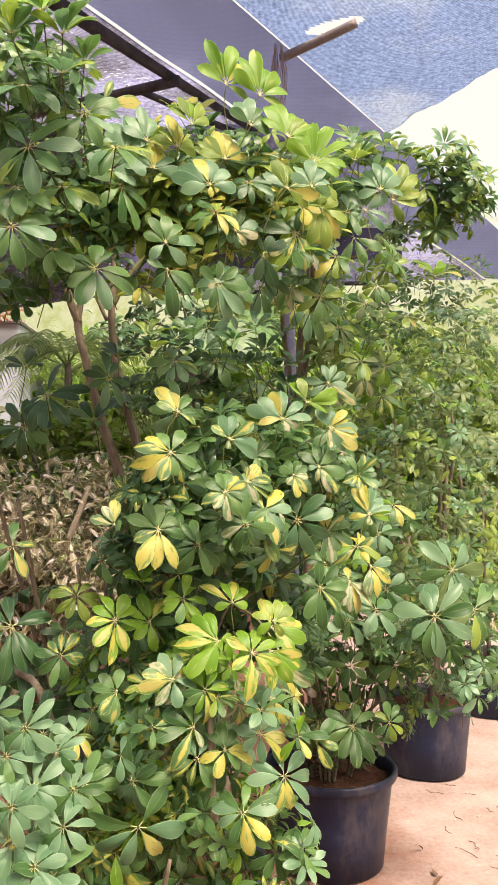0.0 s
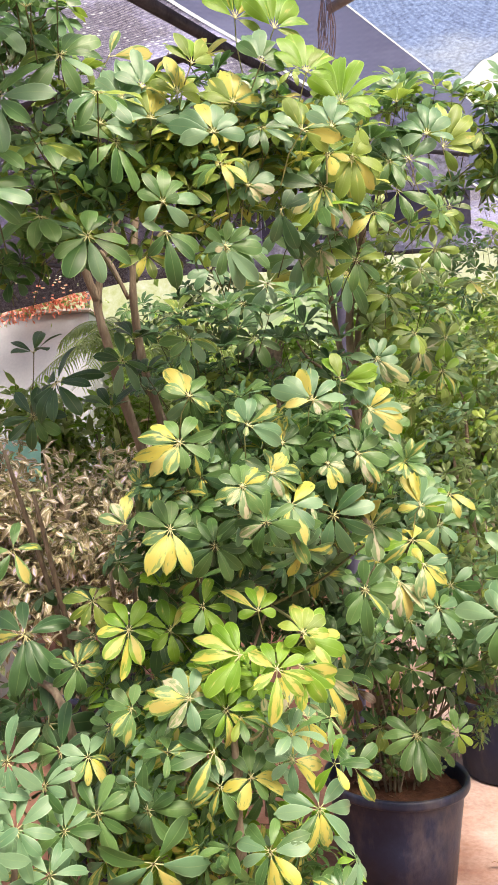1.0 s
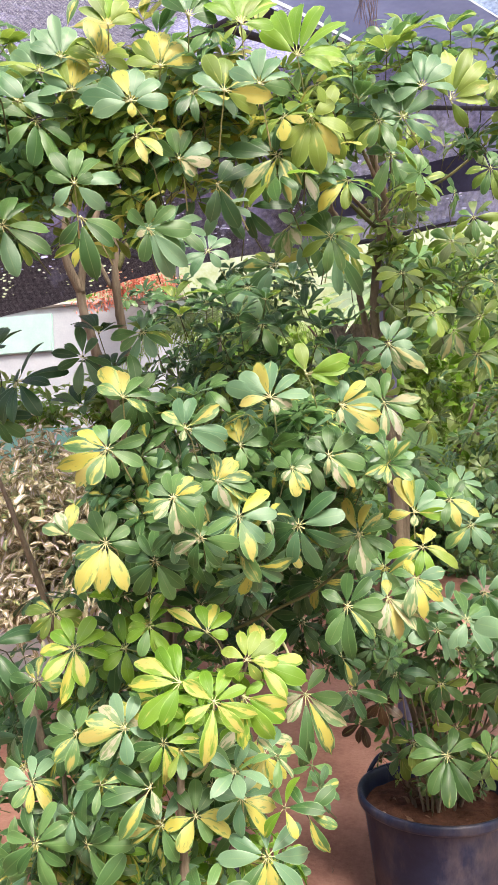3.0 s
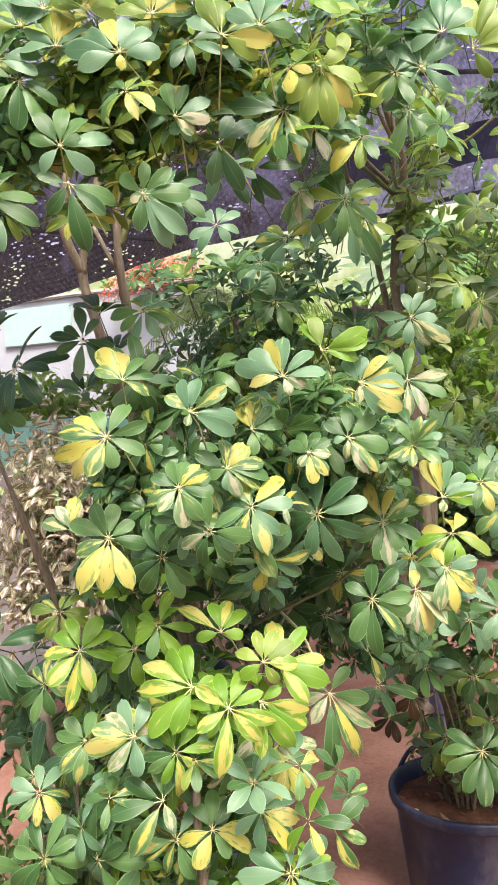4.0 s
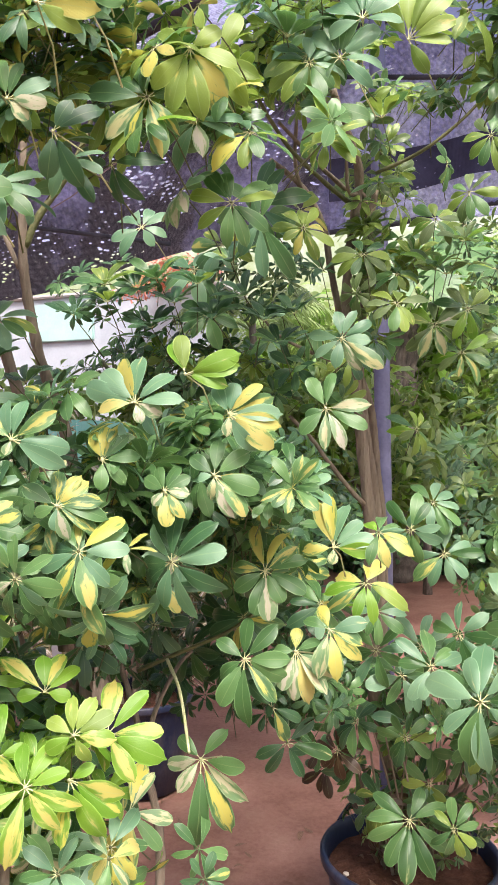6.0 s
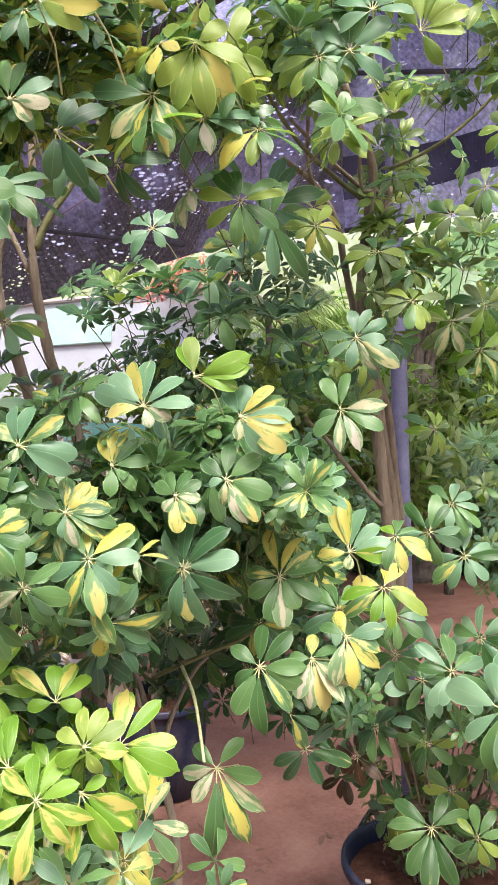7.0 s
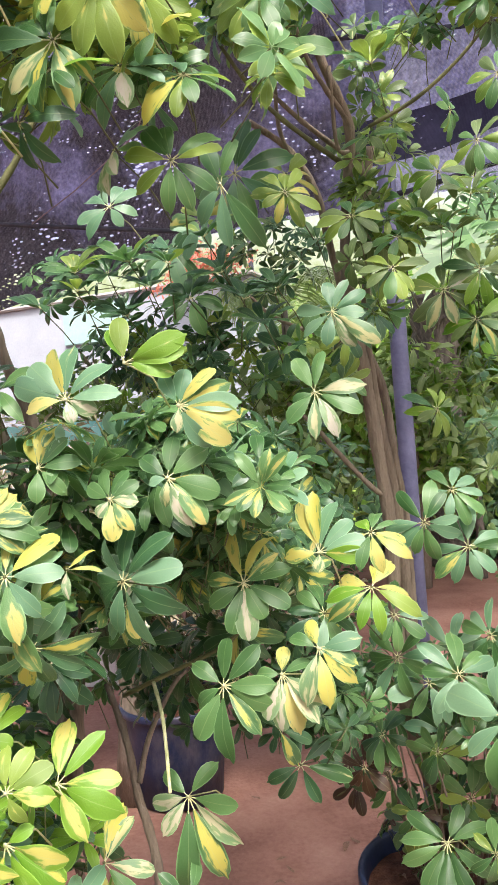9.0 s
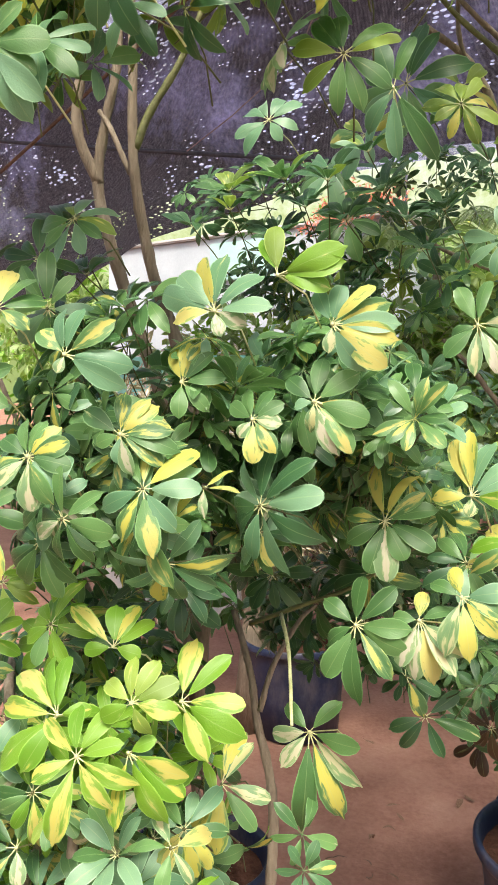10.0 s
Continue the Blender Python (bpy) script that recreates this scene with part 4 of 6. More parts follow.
umbel(B, (-0.060, 1.939, 1.595), 0.077, (0.30, -0.96, 0.21), "ssgccsggd", 60)
umbel(B, (0.101, 2.214, 1.526), 0.075, (-0.01, -0.84, 0.37), "cdysd", 61)
umbel(B, (0.294, 2.802, 1.378), 0.099, (0.12, -0.74, 0.59), "slsvy", 62)
umbel(B, (0.087, 2.669, 1.367), 0.099, (0.21, -1.10, 0.31), "ddvddyddg", 63)
umbel(B, (0.379, 2.697, 1.461), 0.115, (0.16, -0.75, 0.47), "yyyollvly", 64)
umbel(B, (0.457, 2.424, 1.611), 0.085, (0.18, -0.71, 0.55), "ggyyygyyl", 65)
leaf(B, (0.191, 2.493, 2.262), (0.21, -1.16, 0.06), "18g92 342d82 300d58 215s82 176s118 148g141", 66)
leaf(B, (-0.192, 1.796, 2.251), (0.09, -0.73, 0.33), "325g66 5g72 35g74 72s92 125s66 225s53 285g53 65g39", 67)
leaf(B, (-0.190, 1.813, 2.193), (0.24, -0.74, 0.23), "280g53 105g84 130g78 168g111 215g62", 68)
leaf(B, (-0.073, 1.858, 2.171), (0.11, -0.98, 0.23), "312g53 8g52 52g67 88g85 118g71 132s98 152s96 240c25 190g62", 69)
leaf(B, (-0.088, 1.831, 2.405), (-0.07, -0.49, 0.77), "338y71 15s65 50s71 85s71 272s96 300s82 175y24 250s76", 70)
umbel(B, (0.006, 1.916, 2.446), 0.079, (-0.05, -1.10, 0.48), "dddsddddd", 71)
leaf(B, (0.098, 1.817, 2.390), (0.06, -0.75, 0.55), "95y86 65v79 330o68 5o68 300s63 120o63", 72)
leaf(B, (-0.029, 1.922, 2.321), (-0.03, -0.58, 0.20), "345g65 22g60 62s72 92c63 130c42 300g56", 73)
leaf(B, (0.042, 1.940, 2.268), (0.08, -1.06, 0.16), "190d69 153d90 60d83 30d55", 74)
umbel(B, (-0.073, 1.810, 2.329), 0.074, (-0.10, -0.62, 0.42), "oooyyoggg", 75)
leaf(B, (-0.231, 1.873, 2.464), (-0.11, -0.37, 0.74), "335o69 0y74 25y69 55s69 85s74 300s63 270s69", 76)
leaf(B, (-0.291, 1.857, 2.505), (0.10, -0.48, 0.93), "330s69 0s74 30s69 60s63 95o69 265o69 300s63", 77)
leaf(B, (-0.174, 1.886, 2.525), (0.26, -0.29, 0.87), "320o63 345y69 10y69 40y63 70o69 100o57 280o63", 78)
leaf(B, (-0.053, 1.900, 2.498), (0.21, -0.36, 0.85), "310o68 340y68 10y70 45y68 75v79 280o68", 79)
leaf(B, (-0.336, 1.847, 2.449), (-0.08, -0.76, 0.54), "300s69 330s74 0s74 30g69 70s80 100s69 250g63", 80)
leaf(B, (0.108, 1.914, 2.560), (0.26, -0.23, 0.94), "320l89 345l95 10l89 35o84 60l84 300l78 90l67", 81)
leaf(B, (0.012, 1.889, 2.579), (0.02, -0.26, 0.70), "330s67 0s67 30g67 60g61 300g61 90g56", 82)
leaf(B, (0.185, 2.073, 2.564), (-0.08, -0.39, 0.95), "300l91 330l103 0l110 30l110 60l116 85l97 110l73", 83)
umbel(B, (0.136, 2.073, 2.362), 0.108, (-0.09, -0.74, 0.73), "gggvvvcdg", 84)
umbel(B, (0.170, 2.197, 2.368), 0.095, (0.06, -0.86, 0.34), "ggsscsggo", 85)
umbel(B, (0.124, 2.233, 2.258), 0.083, (0.00, -0.54, 0.43), "sssccgccg", 86)
leaf(B, (0.208, 2.211, 2.483), (0.41, -0.57, 0.56), "210o92 180y98 150o98 120o85 30o79", 87)
umbel(B, (0.226, 2.217, 2.417), 0.088, (-0.01, -0.53, 0.50), "oygoo", 88)
umbel(B, (0.262, 2.227, 2.345), 0.091, (0.08, -0.93, 0.79), "ssoggoyys", 89)
umbel(B, (0.152, 2.067, 2.438), 0.079, (0.13, -0.95, 0.49), "ggoyydoog", 90)
umbel(B, (-0.384, 1.565, 2.624), 0.111, (-0.07, -0.37, 0.88), "ggogsogog", 91, reflex=-0.6, sag=0.02)
umbel(B, (-0.462, 1.570, 2.518), 0.106, (0.01, -0.65, 0.70), "gggsgsgoo", 92)
umbel(B, (-0.465, 1.606, 2.401), 0.108, (-0.16, -0.80, 0.36), "ggsgsgogs", 93)
umbel(B, (-0.355, 1.652, 2.497), 0.106, (0.39, -0.65, 0.35), "gggsggsog", 94)
umbel(B, (-0.485, 1.545, 2.613), 0.104, (-0.01, -0.56, 1.10), "ggsgoogos", 95, reflex=-0.6, sag=0.02)
umbel(B, (-0.420, 1.543, 2.660), 0.104, (-0.00, -0.38, 0.89), "llgolgsog", 96, reflex=-0.6, sag=0.02)
umbel(B, (-0.350, 1.626, 2.598), 0.099, (0.14, -0.38, 1.00), "ggsgggosg", 97, reflex=-0.6, sag=0.02)
umbel(B, (-0.501, 1.615, 2.232), 0.102, (-0.10, -0.66, 0.38), "ggsgggsgg", 98)
umbel(B, (-0.380, 1.550, 2.531), 0.087, (0.09, -0.49, 0.82), "ssgossggs", 99, reflex=-0.6, sag=0.02)
umbel(B, (-0.290, 1.675, 2.431), 0.096, (0.15, -0.84, 0.42), "ggosggsgo", 100)
umbel(B, (-0.417, 1.709, 2.355), 0.109, (0.28, -0.77, 0.22), "oogogggog", 101)
umbel(B, (-0.504, 1.660, 2.336), 0.112, (-0.02, -0.85, 0.75), "ggogggogo", 102)
umbel(B, (-0.361, 1.820, 2.198), 0.118, (0.36, -0.79, 0.21), "ggggsgggs", 103)
umbel(B, (-0.310, 1.869, 2.417), 0.111, (0.30, -0.86, 0.55), "ggsgggggo", 104)
umbel(B, (-0.463, 1.817, 2.245), 0.108, (0.25, -0.74, 0.49), "gggsggggo", 105)
leaf(B, (-0.054, 1.981, 2.734), (0.24, -0.47, 0.86), "325l102 350l108 15l102 40y96 70l90 295l84 100o72", 106)
leaf(B, (0.035, 1.983, 2.704), (0.22, -0.54, 0.82), "330l100 355l106 20l100 45l94 75l89 300l89 95o71", 107)
leaf(B, (-0.133, 1.839, 2.560), (0.21, -0.59, 1.03), "330o61 0l66 35o66 65o61 300o61", 108)
leaf(B, (-0.247, 1.864, 2.529), (0.16, -0.45, 0.81), "320s69 350s74 20s69 55o69 290s63 90y57", 109)
leaf(B, (0.207, 2.086, 2.437), (0.30, -0.57, 0.29), "200o98 170o104 140y92 110o85 230o85 60o61 300o61", 110)
umbel(B, (0.128, 2.072, 2.322), 0.098, (0.12, -0.79, 0.50), "oolggooog", 111)
leaf(B, (-0.224, 1.949, 1.565), (0.06, -0.96, 0.53), "300g84 340g74 12g74 60g59 105g74 160y104 190y99 215y114 250v69", 112)
leaf(B, (-0.350, 2.030, 1.571), (0.25, -0.99, 0.39), "335c59 10y75 295c65", 113)
umbel(B, (0.033, 2.017, 1.567), 0.100, (0.25, -0.85, 0.27), "ssgsvvsdg", 114)
umbel(B, (0.138, 2.156, 1.577), 0.107, (-0.07, -0.88, 0.39), "ddsdssdds", 115)
umbel(B, (0.066, 2.026, 1.507), 0.094, (0.32, -0.89, 0.02), "ddvddyssd", 116)
umbel(B, (-0.004, 1.905, 1.580), 0.085, (0.26, -1.08, 0.26), "gggsggcgd", 117)
umbel(B, (-0.127, 1.974, 1.524), 0.088, (0.31, -0.74, 0.35), "ggdgggddg", 118)
umbel(B, (0.224, 2.083, 2.503), 0.077, (0.01, -0.57, 0.29), "yoooy", 119)
leaf(B, (0.159, 1.832, 2.399), (0.12, -0.45, 0.76), "330s63 0s68 35s63 65s68 95g58 290s58", 120)
umbel(B, (-0.045, 1.915, 2.189), 0.091, (0.20, -1.09, 0.26), "sssgsgssg", 121)
umbel(B, (-0.202, 2.122, 2.021), 0.087, (0.08, -0.99, 0.32), "ssogssggo", 122)
umbel(B, (0.066, 2.075, 2.261), 0.090, (0.15, -0.87, 0.35), "..ddd...", 123)
umbel(B, (0.036, 1.995, 2.245), 0.078, (-0.03, -1.00, 0.13), ".ssd.s..", 124)
leaf(C, (-0.251, 2.796, 2.372), (0.12, -0.42, 1.08), "300s85 330s70 20s75 60s85 100s70 145s60 250s90 225s85", 125)
umbel(C, (-0.162, 2.942, 2.280), 0.125, (0.05, -1.09, 0.62), "sssgssggs", 126)
umbel(C, (-0.073, 2.945, 2.347), 0.115, (-0.08, -0.74, 0.50), "ooyossgvo", 127)
umbel(C, (0.043, 2.907, 2.430), 0.143, (0.28, -0.95, 0.25), "gggsgssgg", 128)
umbel(C, (0.117, 3.076, 2.461), 0.129, (0.66, -0.58, 0.20), "ooyyooggo", 129)
umbel(C, (-0.123, 2.957, 2.155), 0.118, (0.28, -0.81, 0.28), "ggggggggg", 130)
umbel(C, (0.047, 3.126, 2.164), 0.088, (-0.03, -0.47, 0.99), "ggsggdggs", 131, reflex=-0.6, sag=0.02)
umbel(C, (0.145, 3.184, 2.121), 0.094, (0.00, -0.73, 0.56), "ssgsggsgs", 132)
umbel(C, (0.032, 3.050, 2.085), 0.083, (-0.04, -0.75, 0.34), "ddgssdggg", 133)
umbel(C, (-0.203, 2.793, 2.227), 0.112, (-0.07, -0.38, 0.80), "ggogggogg", 134, reflex=-0.6, sag=0.02)
umbel(C, (-0.372, 2.804, 2.226), 0.111, (0.23, -0.43, 0.83), "oogoogggo", 135, reflex=-0.6, sag=0.02)
umbel(C, (0.135, 3.255, 2.320), 0.093, (0.20, -0.61, 0.99), "ggsggsggg", 136, reflex=-0.6, sag=0.02)
leaf(C, (0.293, 2.825, 2.049), (-0.05, -0.96, 0.68), "350s74 25s81 60s89 95s74 125c126 150c89 190s74 235s81 280s89", 137)
leaf(C, (0.286, 2.690, 1.867), (0.20, -0.93, 0.35), "330g90 5g97 225g86 180c97 152c104 115g111 85c104 250g56", 138)
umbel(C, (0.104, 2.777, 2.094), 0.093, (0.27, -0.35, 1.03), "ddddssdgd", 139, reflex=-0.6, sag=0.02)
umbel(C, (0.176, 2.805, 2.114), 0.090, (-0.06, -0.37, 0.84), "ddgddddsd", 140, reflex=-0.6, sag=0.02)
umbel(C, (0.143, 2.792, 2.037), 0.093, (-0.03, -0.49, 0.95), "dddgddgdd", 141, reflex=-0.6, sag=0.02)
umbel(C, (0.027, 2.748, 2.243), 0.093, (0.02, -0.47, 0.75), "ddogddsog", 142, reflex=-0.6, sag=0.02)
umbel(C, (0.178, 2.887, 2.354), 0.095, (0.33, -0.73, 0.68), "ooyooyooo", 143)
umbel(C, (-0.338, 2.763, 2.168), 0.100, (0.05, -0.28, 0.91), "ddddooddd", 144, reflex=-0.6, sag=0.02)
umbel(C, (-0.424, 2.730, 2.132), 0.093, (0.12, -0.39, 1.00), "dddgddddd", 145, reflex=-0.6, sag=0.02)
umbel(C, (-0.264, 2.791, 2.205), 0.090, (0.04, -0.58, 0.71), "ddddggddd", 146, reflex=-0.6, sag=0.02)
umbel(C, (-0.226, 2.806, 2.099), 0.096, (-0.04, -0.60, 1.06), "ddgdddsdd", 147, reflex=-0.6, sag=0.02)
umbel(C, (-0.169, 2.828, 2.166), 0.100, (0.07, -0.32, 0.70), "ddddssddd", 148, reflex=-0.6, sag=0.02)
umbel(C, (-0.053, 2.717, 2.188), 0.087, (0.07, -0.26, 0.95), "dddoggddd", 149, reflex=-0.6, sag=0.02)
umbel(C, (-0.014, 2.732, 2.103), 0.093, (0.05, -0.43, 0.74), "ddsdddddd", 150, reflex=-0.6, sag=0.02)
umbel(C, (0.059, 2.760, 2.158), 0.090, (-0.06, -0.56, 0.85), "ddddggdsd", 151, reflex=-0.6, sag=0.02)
leaf(C, (0.494, 2.588, 2.647), (0.06, -0.59, 0.29), "330o100 0o130 25o138 50o130 75o107 100o92 150o77", 152)
leaf(C, (0.378, 2.441, 2.559), (-0.02, -0.51, 0.76), "280s108 310s94 340g87 20g87 60s94 95s87 130s80 230g80", 153)
umbel(C, (0.321, 2.419, 2.549), 0.094, (0.03, -1.08, 0.19), "sssgggoog", 154)
umbel(C, (0.340, 3.154, 2.725), 0.119, (-0.11, -0.25, 0.85), "oogoosggo", 155, reflex=-0.6, sag=0.02)
umbel(C, (0.475, 3.206, 2.756), 0.109, (0.26, -0.34, 0.97), "ooggo", 156, reflex=-0.6, sag=0.02)
umbel(C, (0.558, 3.380, 3.017), 0.126, (0.07, -0.24, 0.75), "goggo", 157, reflex=-0.6, sag=0.02)
umbel(C, (0.506, 3.360, 2.643), 0.090, (0.82, -0.68, 0.37), "gggggoggg", 158)
umbel(C, (0.488, 3.188, 2.428), 0.098, (0.27, -1.02, 0.32), "ookgkklog", 159)
umbel(C, (0.568, 3.384, 2.557), 0.099, (-0.16, -0.98, 0.25), "kkoggkoog", 160)
umbel(C, (0.383, 3.148, 2.271), 0.080, (0.07, -0.54, 0.42), "gggoogggg", 161)
umbel(C, (0.484, 3.187, 2.126), 0.111, (0.05, -0.83, 0.41), "kkckcckol", 162)
umbel(C, (0.558, 3.215, 2.045), 0.101, (0.22, -0.73, 0.37), "llkgvvklg", 163)
umbel(C, (0.516, 3.199, 2.269), 0.104, (-0.02, -0.35, 1.08), "kkokssklg", 164, reflex=-0.6, sag=0.02)
umbel(C, (0.379, 3.607, 1.831), 0.111, (0.19, -0.85, 0.69), "ookgooklg", 165)
umbel(C, (0.346, 2.409, 2.710), 0.115, (-0.12, -0.60, 1.01), "ooogoogoo", 166, reflex=-0.6, sag=0.02)
leaf(C, (0.427, 2.426, 2.621), (0.04, -0.60, 0.92), "330s86 0s93 30s93 60s86 95s79 300s86 260s79", 167)
umbel(C, (0.270, 2.435, 2.616), 0.120, (0.28, -0.41, 0.84), "ssgsgggss", 168, reflex=-0.6, sag=0.02)
umbel(C, (0.344, 2.455, 2.476), 0.114, (-0.11, -1.08, 0.74), "g.ggg.g", 169)
umbel(C, (0.467, 2.754, 2.819), 0.115, (0.08, -0.25, 0.72), "ggoggsggo", 170, reflex=-0.6, sag=0.02)
umbel(C, (0.390, 2.733, 2.919), 0.112, (-0.02, -0.60, 0.86), "ggoggoggo", 171, reflex=-0.6, sag=0.02)
umbel(C, (0.502, 2.761, 2.917), 0.105, (-0.10, -0.52, 0.86), "gggoogoos", 172, reflex=-0.6, sag=0.02)
umbel(C, (0.263, 2.389, 2.676), 0.090, (0.00, -0.60, 0.72), "oogggooog", 173, reflex=-0.6, sag=0.02)
umbel(C, (0.311, 2.445, 2.579), 0.102, (0.41, -1.01, 0.51), "oogoogoog", 174)
umbel(C, (0.617, 2.632, 2.710), 0.114, (0.71, -0.59, 0.13), "ogoog", 175)
umbel(C, (0.215, 2.257, 2.232), 0.099, (0.02, -1.06, 0.53), "ggogggoog", 176)
leaf(C, (0.414, 3.150, 0.707), (0.30, -0.78, 0.64), "300g126 272g121 240g131 205g138 180g165 155g155 120g134 60g118 20g101", 177)
umbel(C, (0.228, 3.389, 0.938), 0.100, (0.02, -1.01, 0.52), "gggdggdgd", 178)
umbel(C, (0.197, 3.178, 0.866), 0.096, (0.12, -0.79, 0.45), "bbbbbbbbb", 179)
umbel(C, (0.198, 3.431, 0.734), 0.120, (0.80, -0.51, 0.47), "ggvdgggdg", 180)
umbel(C, (0.239, 3.447, 0.587), 0.097, (0.05, -0.84, 0.63), "gggoogssg", 181)
umbel(C, (0.528, 3.344, 0.595), 0.090, (0.02, -0.97, 0.42), "ggggg", 182)
umbel(C, (0.547, 3.351, 0.831), 0.100, (0.59, -0.49, 0.43), "ggsgg", 183)
umbel(C, (0.250, 3.190, 0.957), 0.100, (0.06, -0.97, 0.33), "dddggdddg", 184)
umbel(C, (0.546, 3.050, 0.750), 0.090, (0.03, -0.99, 0.47), "gggoogggo", 185)
umbel(C, (0.405, 3.139, 0.946), 0.090, (0.16, -0.92, 0.32), "ggoggdggg", 186)
umbel(C, (0.605, 3.241, 0.922), 0.100, (0.21, -1.00, 0.38), "ggoggoggg", 187)
umbel(C, (0.425, 2.875, 2.138), 0.085, (0.04, -0.87, 0.34), "ookoogkko", 188)
umbel(C, (0.340, 2.868, 2.266), 0.090, (0.08, -0.93, 0.65), "ggokkgook", 189)
umbel(C, (0.640, 3.625, 2.365), 0.110, (0.16, -0.58, 0.59), "kkokkkggo", 190)
umbel(C, (0.533, 3.616, 2.526), 0.110, (0.29, -0.78, 0.47), "kkoggkoog", 191)
umbel(C, (0.747, 3.620, 2.472), 0.120, (0.32, -0.73, 0.77), "kkkyyokkk", 192)
umbel(C, (0.868, 3.551, 2.643), 0.150, (0.17, -0.34, 0.81), "llloylool", 193, reflex=-0.6, sag=0.02)
umbel(C, (0.632, 3.403, 2.732), 0.110, (0.32, -0.89, 0.28), "ggkoogook", 194)
umbel(I, (0.635, 2.654, 1.226), 0.155, (-0.04, -0.95, 0.41), "ssgssgsss", 195)
umbel(I, (0.491, 3.008, 1.192), 0.124, (0.20, -0.91, 0.33), "ggsgsssgs", 196)
umbel(I, (0.453, 2.905, 1.565), 0.098, (0.24, -0.80, 0.31), "ggssggssg", 197)
umbel(I, (0.517, 3.109, 1.479), 0.113, (-0.05, -0.97, 0.44), "ssgsssvss", 198)
umbel(I, (0.487, 3.098, 1.621), 0.100, (0.27, -0.64, 0.54), "sssggsssg", 199)
umbel(I, (0.553, 3.138, 1.253), 0.124, (0.02, -0.85, 0.44), "ssgsggsgs", 200)
umbel(I, (0.337, 3.056, 1.210), 0.114, (0.06, -1.02, 0.53), "ggsggsggg", 201)
umbel(I, (0.763, 2.918, 1.353), 0.180, (0.26, -0.73, 0.34), "sskssskgs", 202)
umbel(I, (0.848, 2.927, 1.204), 0.180, (0.14, -0.95, 0.58), "ggkggokkg", 203)
# dark kinds here put the backlit look of these leaves into their colour
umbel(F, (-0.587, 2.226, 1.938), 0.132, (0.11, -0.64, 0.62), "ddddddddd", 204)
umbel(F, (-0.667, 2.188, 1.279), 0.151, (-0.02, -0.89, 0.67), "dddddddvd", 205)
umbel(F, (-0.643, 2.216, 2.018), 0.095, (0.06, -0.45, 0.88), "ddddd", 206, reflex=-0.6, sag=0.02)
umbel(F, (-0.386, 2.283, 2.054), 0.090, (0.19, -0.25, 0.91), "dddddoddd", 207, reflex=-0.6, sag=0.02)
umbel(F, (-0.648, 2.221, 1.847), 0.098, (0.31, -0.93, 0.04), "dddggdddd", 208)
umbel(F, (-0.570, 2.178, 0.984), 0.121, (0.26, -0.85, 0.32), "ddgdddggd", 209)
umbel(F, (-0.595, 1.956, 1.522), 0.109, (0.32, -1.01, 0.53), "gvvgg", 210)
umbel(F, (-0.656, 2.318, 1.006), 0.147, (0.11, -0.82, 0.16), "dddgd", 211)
umbel(F, (-0.192, 2.056, 1.870), 0.093, (0.02, -0.91, 0.38), "ggsgggsgg", 212)
umbel(G, (-0.422, 1.556, 1.078), 0.088, (0.15, -0.88, 0.60), "sssssssss", 213)
umbel(G, (-0.444, 1.570, 1.189), 0.079, (0.03, -0.88, 0.40), "ssssssgss", 214)
umbel(G, (-0.452, 1.531, 0.986), 0.093, (0.32, -0.68, 0.64), "sssssssss", 215)
umbel(G, (-0.495, 1.526, 1.085), 0.089, (0.18, -0.86, 0.36), "ssssggsss", 216)
umbel(G, (-0.380, 1.535, 0.914), 0.091, (0.21, -0.42, 0.72), "ssgsggsgs", 217, reflex=-0.6, sag=0.02)
umbel(G, (-0.389, 1.604, 1.134), 0.071, (-0.00, -0.98, 0.59), "sssgssssg", 218)
umbel(G, (-0.361, 1.551, 1.004), 0.078, (0.29, -0.94, 0.62), "ssssssgss", 219)
umbel(G, (-0.481, 1.563, 1.136), 0.077, (0.06, -0.75, 0.65), "ssssggsss", 220)
umbel(G, (-0.408, 1.513, 0.946), 0.083, (0.18, -0.70, 0.45), "sssssssgs", 221)
umbel(G, (-0.510, 1.579, 1.221), 0.075, (-0.07, -0.82, 0.53), "ssgssssss", 222)
umbel(G, (-0.355, 1.608, 1.053), 0.069, (0.00, -0.86, 0.43), "ssgsssgss", 223)
umbel(G, (-0.451, 1.507, 1.060), 0.076, (-0.06, -0.90, 0.45), "sssssssss", 224)
umbel(A, (0.010, 2.238, 1.080), 0.106, (0.12, -0.74, 0.46), "yccgyy..", 226)
umbel(A, (-0.014, 2.212, 0.947), 0.096, (0.32, -0.69, 0.67), "ssgssgggs", 227)
umbel(A, (-0.084, 2.171, 0.986), 0.091, (0.21, -0.75, 0.51), "ggsggsggg", 228)
umbel(A, (-0.133, 1.982, 1.243), 0.085, (0.25, -0.87, 0.54), "lllllmmml", 229)
umbel(B, (-0.302, 2.175, 1.285), 0.103, (0.19, -0.96, 0.11), "ddgdddggd", 230)
umbel(B, (-0.154, 2.335, 1.363), 0.096, (-0.05, -1.14, 0.14), "ddgddsggd", 231)
umbel(I, (0.347, 3.006, 1.329), 0.095, (0.04, -0.80, 0.11), "ggsgggssg", 233)
umbel(B, (0.270, 2.709, 1.400), 0.105, (0.21, -1.14, 0.30), "ggdggsddg", 234)
umbel(I, (0.431, 3.289, 1.169), 0.122, (0.20, -0.64, 0.66), "ssgsggsgs", 235)
umbel(I, (0.400, 3.112, 1.131), 0.121, (0.17, -0.94, 0.51), "ssgsssgsg", 237)
